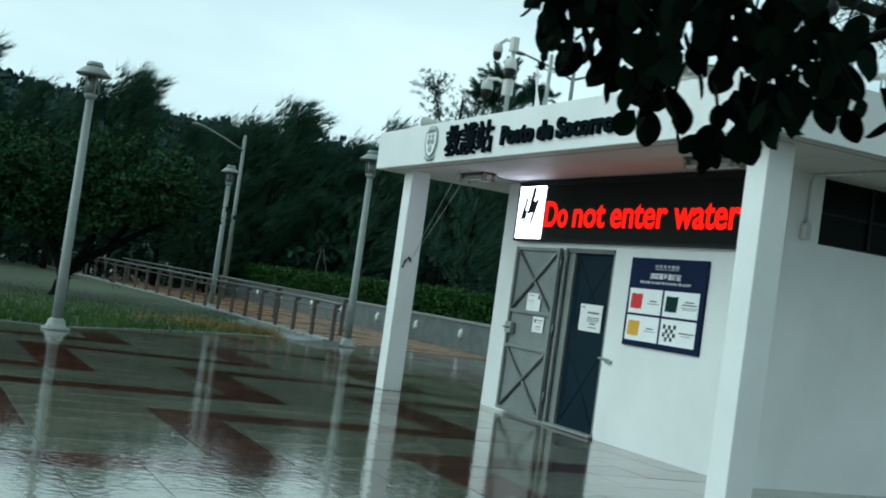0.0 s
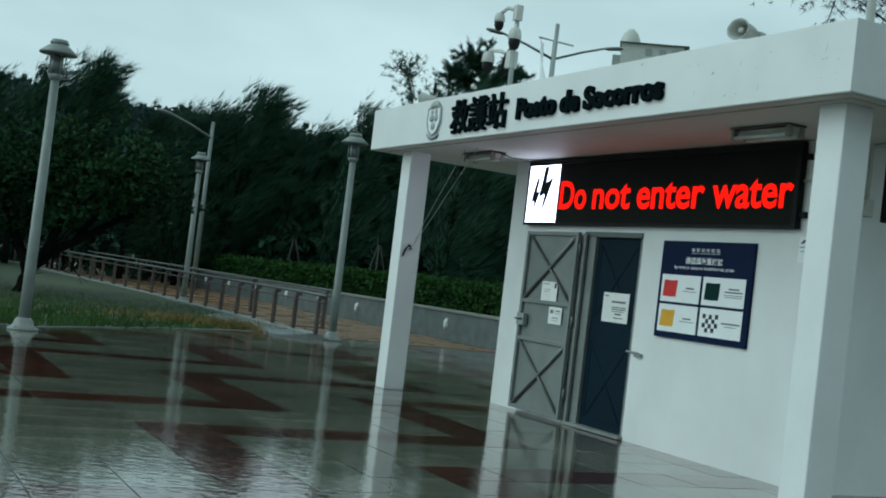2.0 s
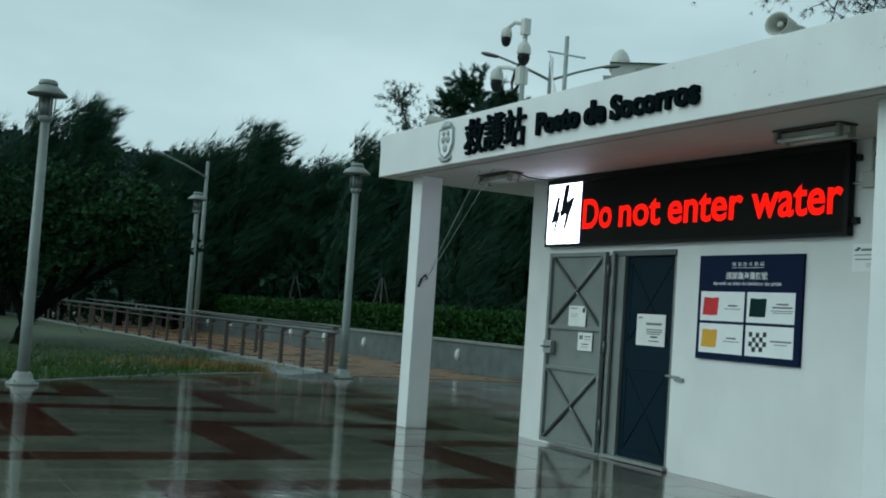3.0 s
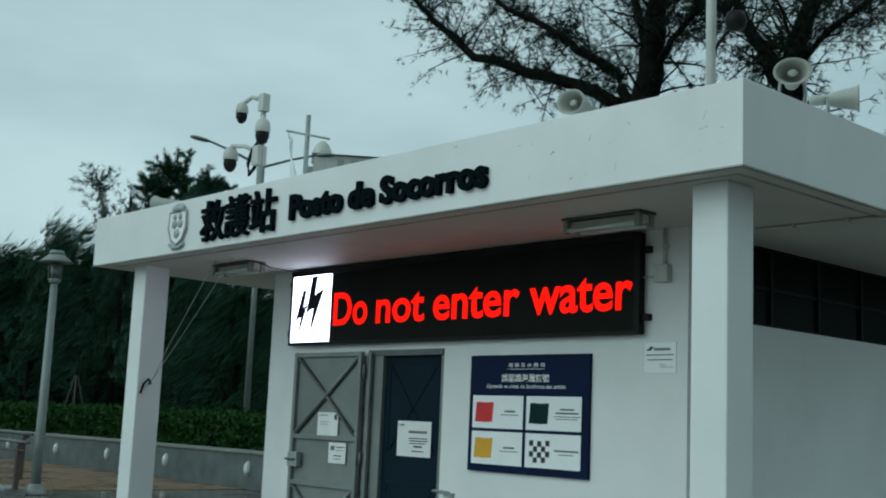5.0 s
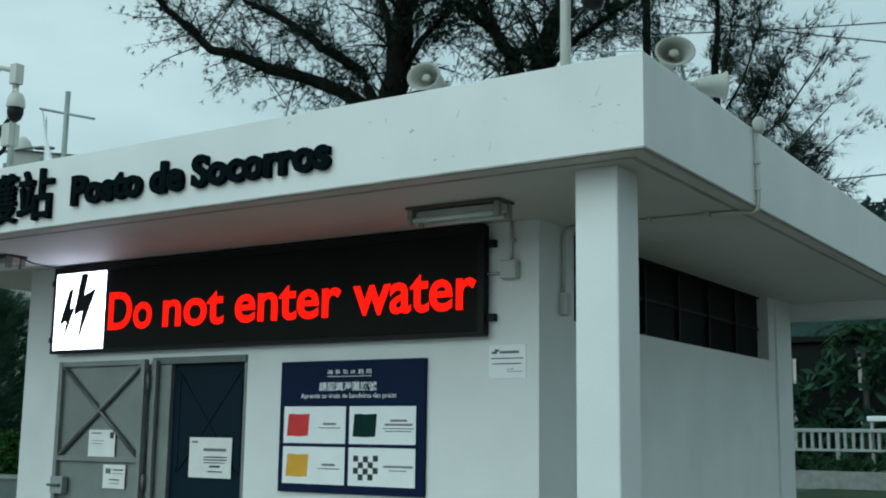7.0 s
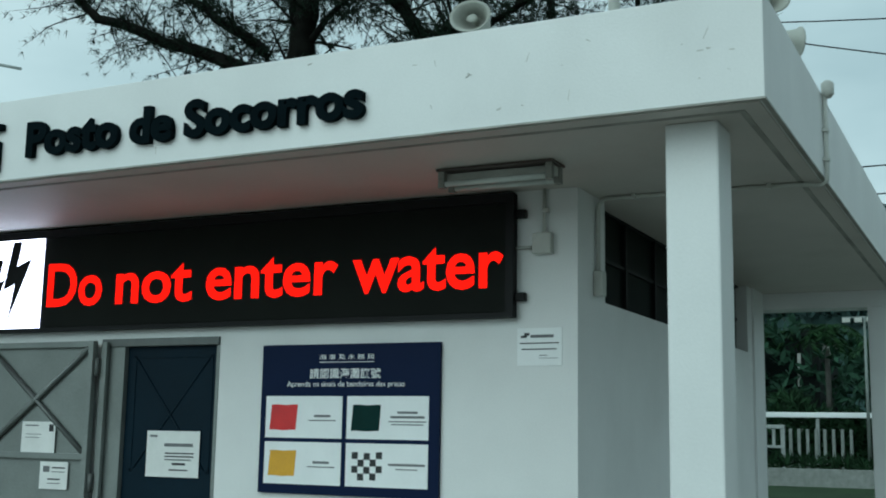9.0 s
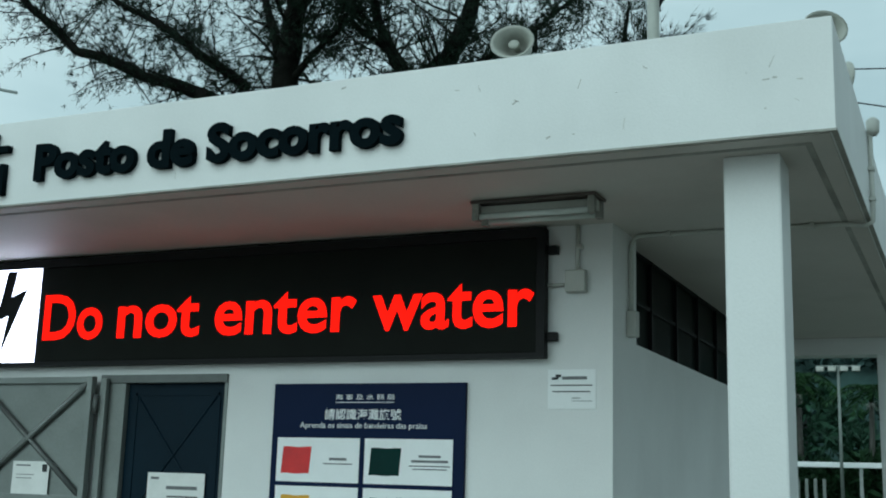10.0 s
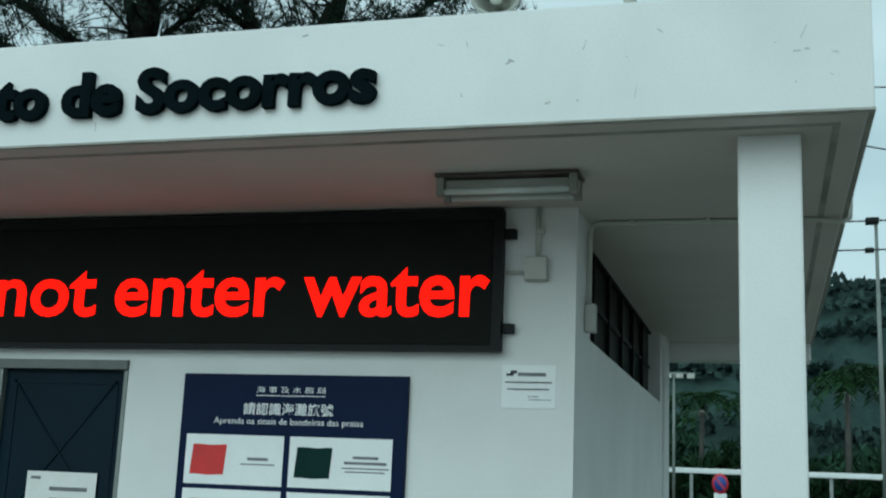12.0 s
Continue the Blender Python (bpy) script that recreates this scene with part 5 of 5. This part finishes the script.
guard = thing("guard_rail", "white road guard rail on short posts", "guard rail")
part("beam", bbox(44.95, -12, 2.33, 45.05, 15.6, 2.52, 0.03), M["print_white"], guard)
for i in range(12):
    part("post", bbox(45.05, -11 + i * 2.4, 0, 45.17, -10.88 + i * 2.4, 2.4, 0.01), M["galv"], guard)
bal = thing("balustrade", "white balustrade of upright slats by the road", "balustrade")
part("top_rail", bbox(44.9, 14.2, 1.92, 45.1, 24.1, 2.06, 0.02), M["galv"], bal)
part("bottom_rail", bbox(44.9, 14.2, 1.22, 45.1, 24.1, 1.32, 0.02), M["galv"], bal)
for i in range(41):
    part("slat", bbox(44.95, 11.85 + i * 0.3, 0.5 if i < 8 else 1.32, 45.05, 11.96 + i * 0.3, 1.92, 0.008), M["lamp_grey"] if i < 8 else M["galv"], bal)
solid("road_kerb", bbox(42.0, -20, -0.05, 42.3, 40, 0.57, 0.01), M["kerb"], "long pale roadside kerb", "kerb", "structure")
solid("lawn_behind", box(bmesh.new(), 14.6, -60, -0.048, 42.0, 16.5, -0.02), mat("wet_turf", (0.020, 0.042, 0.014), 0.8, var=0.4, scale=0.6, fine=30, bump=0.6, spec=0.15), "dark wet grass behind the station", "ground", "structure")
solid("lawn_kerb", bbox(26.9, -20, -0.05, 27.15, 16.4, 0.10, 0.01), M["kerb"], "low pale kerb across the grass behind the station", "kerb", "structure")
solid("verge", bbox(42.3, -60, -0.05, 90, 80, 0.52, 0.02), M["ground"], "raised dark earth verge beyond the road", "ground", "structure")
for bay in range(5):
    part("bay_post", bbox(44.93, 14.2 + bay * 2.4, 0.5, 45.07, 14.34 + bay * 2.4, 2.0, 0.01), M["galv"], bal)
b2 = np_mesh("verge_plants", *scatter_blades(np.stack((br.uniform(42.6, 44.6, 700), br.uniform(-8, 24, 700), br.uniform(0.5, 0.7, 700)), 1), br.normal(0, 0.4, (700, 3)) + np.array((0, 0, 0.9)), 6, 0.55, 0.04, 0.5, 0.2, br, quad=True), M["palm"])
tagged(new("verge_plants", b2), "low green plants along the roadside verge", "plants", "", "stuff")

fb = thing("far_building", "dark far building half hidden behind trees", "building")
part("wall", box(bmesh.new(), 56, 14.5, 0, 62, 34, 6.2), M["far_wall"], fb)
part("roof", bbox(55.7, 14.2, 6.2, 62.3, 34.3, 6.5, 0.03), M["far_wall"], fb)
for i in range(6):
    for z in (1.6, 4.0):
        w = part("window", box(bmesh.new(), 55.95, 15.4 + i * 3.0, z, 56.0, 17.2 + i * 3.0, z + 1.4), M["glass_dark"], fb)
        part("frame", box(bmesh.new(), 55.90, 15.3 + i * 3.0, z - 0.05, 55.95, 15.45 + i * 3.0, z + 1.45), M["offwhite"], w)

sign = thing("no_stopping_sign", "round red and blue no-stopping sign on a post", "road sign", at=pose(44.0, 9.6, 0.5) @ Matrix.Diagonal((1, 1.1, 1.35, 1)))
pipe("post", [(0, 0, 0), (0, 0, 1.35)], 0.03, M["galv"], sign, sides=8)
face_m = Matrix.Translation((-0.04, 0, 1.10)) @ pose(0, 0, 0, 0, -90, 0)
part("disc", lathe(bmesh.new(), [(0.001, 0), (0.26, 0), (0.26, 0.012), (0.001, 0.012)], face_m, 24), M["sign_red"], sign)
part("inner_disc", lathe(bmesh.new(), [(0.001, 0.012), (0.19, 0.012), (0.19, 0.018), (0.001, 0.018)], face_m, 24), M["sign_blue"], sign)
part("red_bar", box(bmesh.new(), -0.19, -0.025, 0.018, 0.19, 0.025, 0.022, face_m @ pose(0, 0, 0, 0, 0, 45)), M["sign_red"], sign)
part("plate", bbox(-0.05, -0.2, 0.62, -0.04, 0.2, 0.86, 0.003), M["print_white"], sign)

fm = thing("flood_mast", "thin tall grey mast with small camera arms", "mast", at=pose(45, 4.1, 0.5) @ Matrix.Diagonal((1, 1, 1.05, 1)))
pipe("post", [(0, 0, 0), (0, 0, 10.6)], [0.10, 0.06], M["lamp_grey"], fm, sides=8)
part("camera_head", bbox(-0.2, -0.1, 10.4, 0.2, 0.35, 10.6, 0.02), M["black"], fm)
part("camera_head", bbox(-0.15, 0.1, 9.4, 0.15, 0.4, 9.55, 0.02), M["black"], fm)


twin = thing("twin_head_lamp", "thin grey post with two small flood lamps", "street lamp", at=pose(44, 11.2, 0.52))
pipe("post", [(0, 0, 0), (0, 0, 5.3)], [0.07, 0.045], M["lamp_grey"], twin, sides=8)
pipe("crossbar", [(0, -0.75, 5.3), (0, 0.75, 5.3)], 0.035, M["lamp_grey"], twin)
for u in (-0.6, -0.2, 0.2, 0.6):
    part("flood_lamp", bbox(-0.12, u - 0.13, 5.12, 0.06, u + 0.13, 5.28, 0.02), M["offwhite"], twin)


# ---- overhanging branch near the camera ----
over = thing("overhanging_tree", "tree branch overhanging the plaza, thick leaves coloured as a backlit silhouette, unseen crown added", "tree", at=pose(0.385, 0.305, 0.067))
tb = bmesh.new()
tube(tb, [(3.6, 0.2, -0.08), (3.55, 0.25, 1.2), (3.4, 0.5, 2.3), (3.2, 0.8, 3.2)], [0.16, 0.13, 0.10, 0.06], 10)
part("trunk", tb, M["bark"], over)
part("branch", tube(bmesh.new(), [(3.42, 0.47, 2.25), (2.3, 1.1, 2.22), (1.75, 1.58, 2.17), (1.36, 2.03, 2.08), (1.08, 2.36, 1.99), (0.91, 2.52, 1.94)], [0.06, 0.045, 0.032, 0.022, 0.014, 0.006], 7), M["bark"], over)
part("branch", tube(bmesh.new(), [(2.1, 1.25, 2.20), (1.85, 1.74, 2.08), (1.69, 2.11, 1.96), (1.57, 2.36, 1.88)], [0.03, 0.02, 0.012, 0.006], 7), M["bark"], over)
lf = bmesh.new()
outline = [(0.0, 0.0), (0.15, 0.10), (0.26, 0.24), (0.33, 0.43), (0.32, 0.62), (0.24, 0.80), (0.12, 0.93), (0.0, 1.0)]
mid = [lf.verts.new((0, w, -0.10 * w * w)) for _, w in outline]
for sg in (-1, 1):
    edge = [mid[0]] + [lf.verts.new((u * sg, w, 0.07 - 0.10 * w * w)) for u, w in outline[1:-1]] + [mid[-1]]
    for i in range(len(outline) - 1):
        vs = [mid[i], edge[i], edge[i + 1], mid[i + 1]]
        vs = [x for j, x in enumerate(vs) if x not in vs[:j]]
        if len(vs) > 2:
            lf.faces.new(vs).smooth = True
# leaves take the near-black backlit colour
leaf_mesh = mesh_of("leaf", lf, M["leaf_shade"])
lr = random.Random(77)
EYE_SIDE, NEAR = Vector((-0.16, 0.569, 1.314)), 0.82


def nearer(p):
    return EYE_SIDE + (Vector(p) - EYE_SIDE) * NEAR


fwd, right = Vector((0.454, 0.891, 0)), Vector((0.891, -0.454, 0))
# lower edge of the leaf mass: sideways distance and height
edge_line = [(0.17, 2.07), (0.28, 1.95), (0.36, 1.92), (0.45, 1.86), (0.55, 1.75), (0.66, 1.73), (0.74, 1.69), (0.82, 1.72), (0.90, 1.84), (1.05, 1.80), (1.3, 1.78), (1.7, 1.9)]
count = 0
for _ in range(1000):
    s = lr.uniform(0.17, 1.5)
    d = 2.62 + lr.uniform(-0.22, 0.5)
    low = next(a[1] + (b[1] - a[1]) * (s - a[0]) / (b[0] - a[0]) for a, b in zip(edge_line, edge_line[1:]) if a[0] <= s <= b[0])
    size = lr.uniform(0.06, 0.115)
    z = low + size * 0.8 + lr.uniform(0, 1) ** 1.25 * 0.55
    if 0.60 < s < 0.72 and 1.80 < z < 2.02 and lr.random() < 0.85 or s > 0.98 and lr.random() < 0.82 or s > 0.88 and lr.random() < 0.5:
        continue
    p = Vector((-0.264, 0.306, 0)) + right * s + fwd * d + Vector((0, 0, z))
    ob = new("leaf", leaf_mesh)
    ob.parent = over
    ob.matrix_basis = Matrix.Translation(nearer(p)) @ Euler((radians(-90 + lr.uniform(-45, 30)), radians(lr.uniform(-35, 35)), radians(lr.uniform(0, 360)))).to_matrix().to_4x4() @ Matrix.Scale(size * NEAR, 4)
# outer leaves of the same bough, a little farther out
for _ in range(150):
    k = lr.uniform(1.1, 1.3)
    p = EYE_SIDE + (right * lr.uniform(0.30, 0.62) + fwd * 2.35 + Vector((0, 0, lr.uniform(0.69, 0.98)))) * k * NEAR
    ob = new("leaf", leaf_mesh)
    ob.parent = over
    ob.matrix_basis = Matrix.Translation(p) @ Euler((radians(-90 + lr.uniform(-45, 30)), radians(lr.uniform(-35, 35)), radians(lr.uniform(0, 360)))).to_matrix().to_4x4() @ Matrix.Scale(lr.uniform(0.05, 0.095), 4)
for i in range(3):
    s = lr.uniform(0.4, 0.8); d = 2.62 + lr.uniform(-0.2, 0.4)
    p = Vector((-0.264, 0.306, 0)) + right * s + fwd * d
    part("twig", tube(bmesh.new(), [nearer(p + Vector((0.04, -0.04, 2.28))), nearer(p + Vector((0.02, 0, 2.08))), nearer(p + Vector((0, 0, 1.97)))], [0.007, 0.005, 0.002], 4), M["bark"], over)
for i in range(22):
    s, z = lr.choice(((0.24, 1.98), (0.20, 2.02), (0.30, 1.86), (0.27, 1.92)))
    p = Vector((-0.264, 0.306, 0)) + right * (s + lr.uniform(-0.03, 0.03)) + fwd * (2.6 + lr.uniform(-0.05, 0.05)) + Vector((0, 0, z + lr.uniform(-0.04, 0.05)))
    part("berry", lathe(bmesh.new(), [(0.001, -0.009), (0.008, -0.004), (0.008, 0.004), (0.001, 0.009)], Matrix.Translation(nearer(p)), 6), M["leaf_shade"], over)


# unseen crown, added out of view to keep skylight off the side wall
cr = np.random.default_rng(19)
cn = 5200
cc = cr.normal(0, 1, (cn, 3)); cc /= np.linalg.norm(cc, axis=1, keepdims=True)
cc = np.array((5.6, 0.7, 4.6)) + cc * np.array((2.5, 2.0, 1.7)) * cr.uniform(0.45, 1.05, (cn, 1))
part("crown", np_mesh("crown", *scatter_blades(cc, cr.normal(0, 0.6, (cn, 3)) - np.array((0, 0, 0.3)), 4, 0.24, 0.08, 0.9, 0.1, cr, quad=True), M["leaf_shade"]), None, over)
# bough added to carry the unseen crown
part("branch", tube(bmesh.new(), [(3.2, 0.8, 3.15), (4.0, 0.8, 3.8), (5.2, 0.7, 4.4), (6.6, 0.8, 5.0)], [0.07, 0.06, 0.045, 0.02], 7), M["bark"], over)


# ---- paving ----
def red_cell(i, j):
    """Stepped bands: each step runs six slabs across, then four up; steps repeat every (5, 5) and (-3, 3)."""
    for q in range(-14, 15):
        a3 = i + 3 * q
        b3 = j - 3 * q
        # remove whole steps of (5, 5)
        k = b3 // 5
        u, w = a3 - 5 * k, b3 - 5 * k
        if w == 0 and 0 <= u <= 5 or 1 <= w <= 4 and u == 5:
            return True
    return False


paving = thing("paving", "wet grey and dark red paving slabs in stepped bands", "pavement")
paving["kind"] = "structure"
TW, TH = 0.58, 0.51
tile_box = box(bmesh.new(), 0.004, 0.004, -0.04, TW - 0.004, TH - 0.004, 0.0)
grey_mesh = mesh_of("slab", tile_box, M["tile_grey"])
red_mesh = mesh_of("slab", box(bmesh.new(), 0.004, 0.004, -0.04, TW - 0.004, TH - 0.004, 0.0), M["tile_red"])
joined = {"tile_grey": ([], []), "tile_red": ([], [])}
tr = random.Random(3)
for i in range(-28, 20):
    for j in range(-28, 33):
        x, y = 2.55 + i * TW, 10.55 + j * TH
        cx, cy = x + TW / 2, y + TH / 2
        if cx > 13.6 or cy > 23.8 + (0.8 if cx < 9 else 0) or (cx > 7.6 and 8.9 < cy < 14.0 and cx < 12.9):
            continue
        if cx < 8.1 and cy > 19.8 + max(0, cx - 3.0) * 0.85:
            continue
        key = "tile_red" if red_cell(i, j) else "tile_grey"
        dz = tr.uniform(-0.0012, 0.0012)
        if -6 <= i <= 5 and -6 <= j <= 18:
            ob = new("slab", red_mesh if key == "tile_red" else grey_mesh)
            ob.parent = paving
            ob.location = (x, y, dz)
        else:
            vs, fs = joined[key]
            n = len(vs)
            g = 0.004
            for z in (-0.03, dz):
                vs.extend([(x + g, y + g, z), (x + TW - g, y + g, z), (x + TW - g, y + TH - g, z), (x + g, y + TH - g, z)])
            fs.extend([(n + 4, n + 5, n + 6, n + 7), (n, n + 1, n + 5, n + 4), (n + 1, n + 2, n + 6, n + 5), (n + 2, n + 3, n + 7, n + 6), (n + 3, n, n + 4, n + 7)])
for key, (vs, fs) in joined.items():
    ob = new("far_slabs", soup("far_slabs", vs, fs, M[key]))
    ob.parent = paving
    ob["kind"] = "stuff"
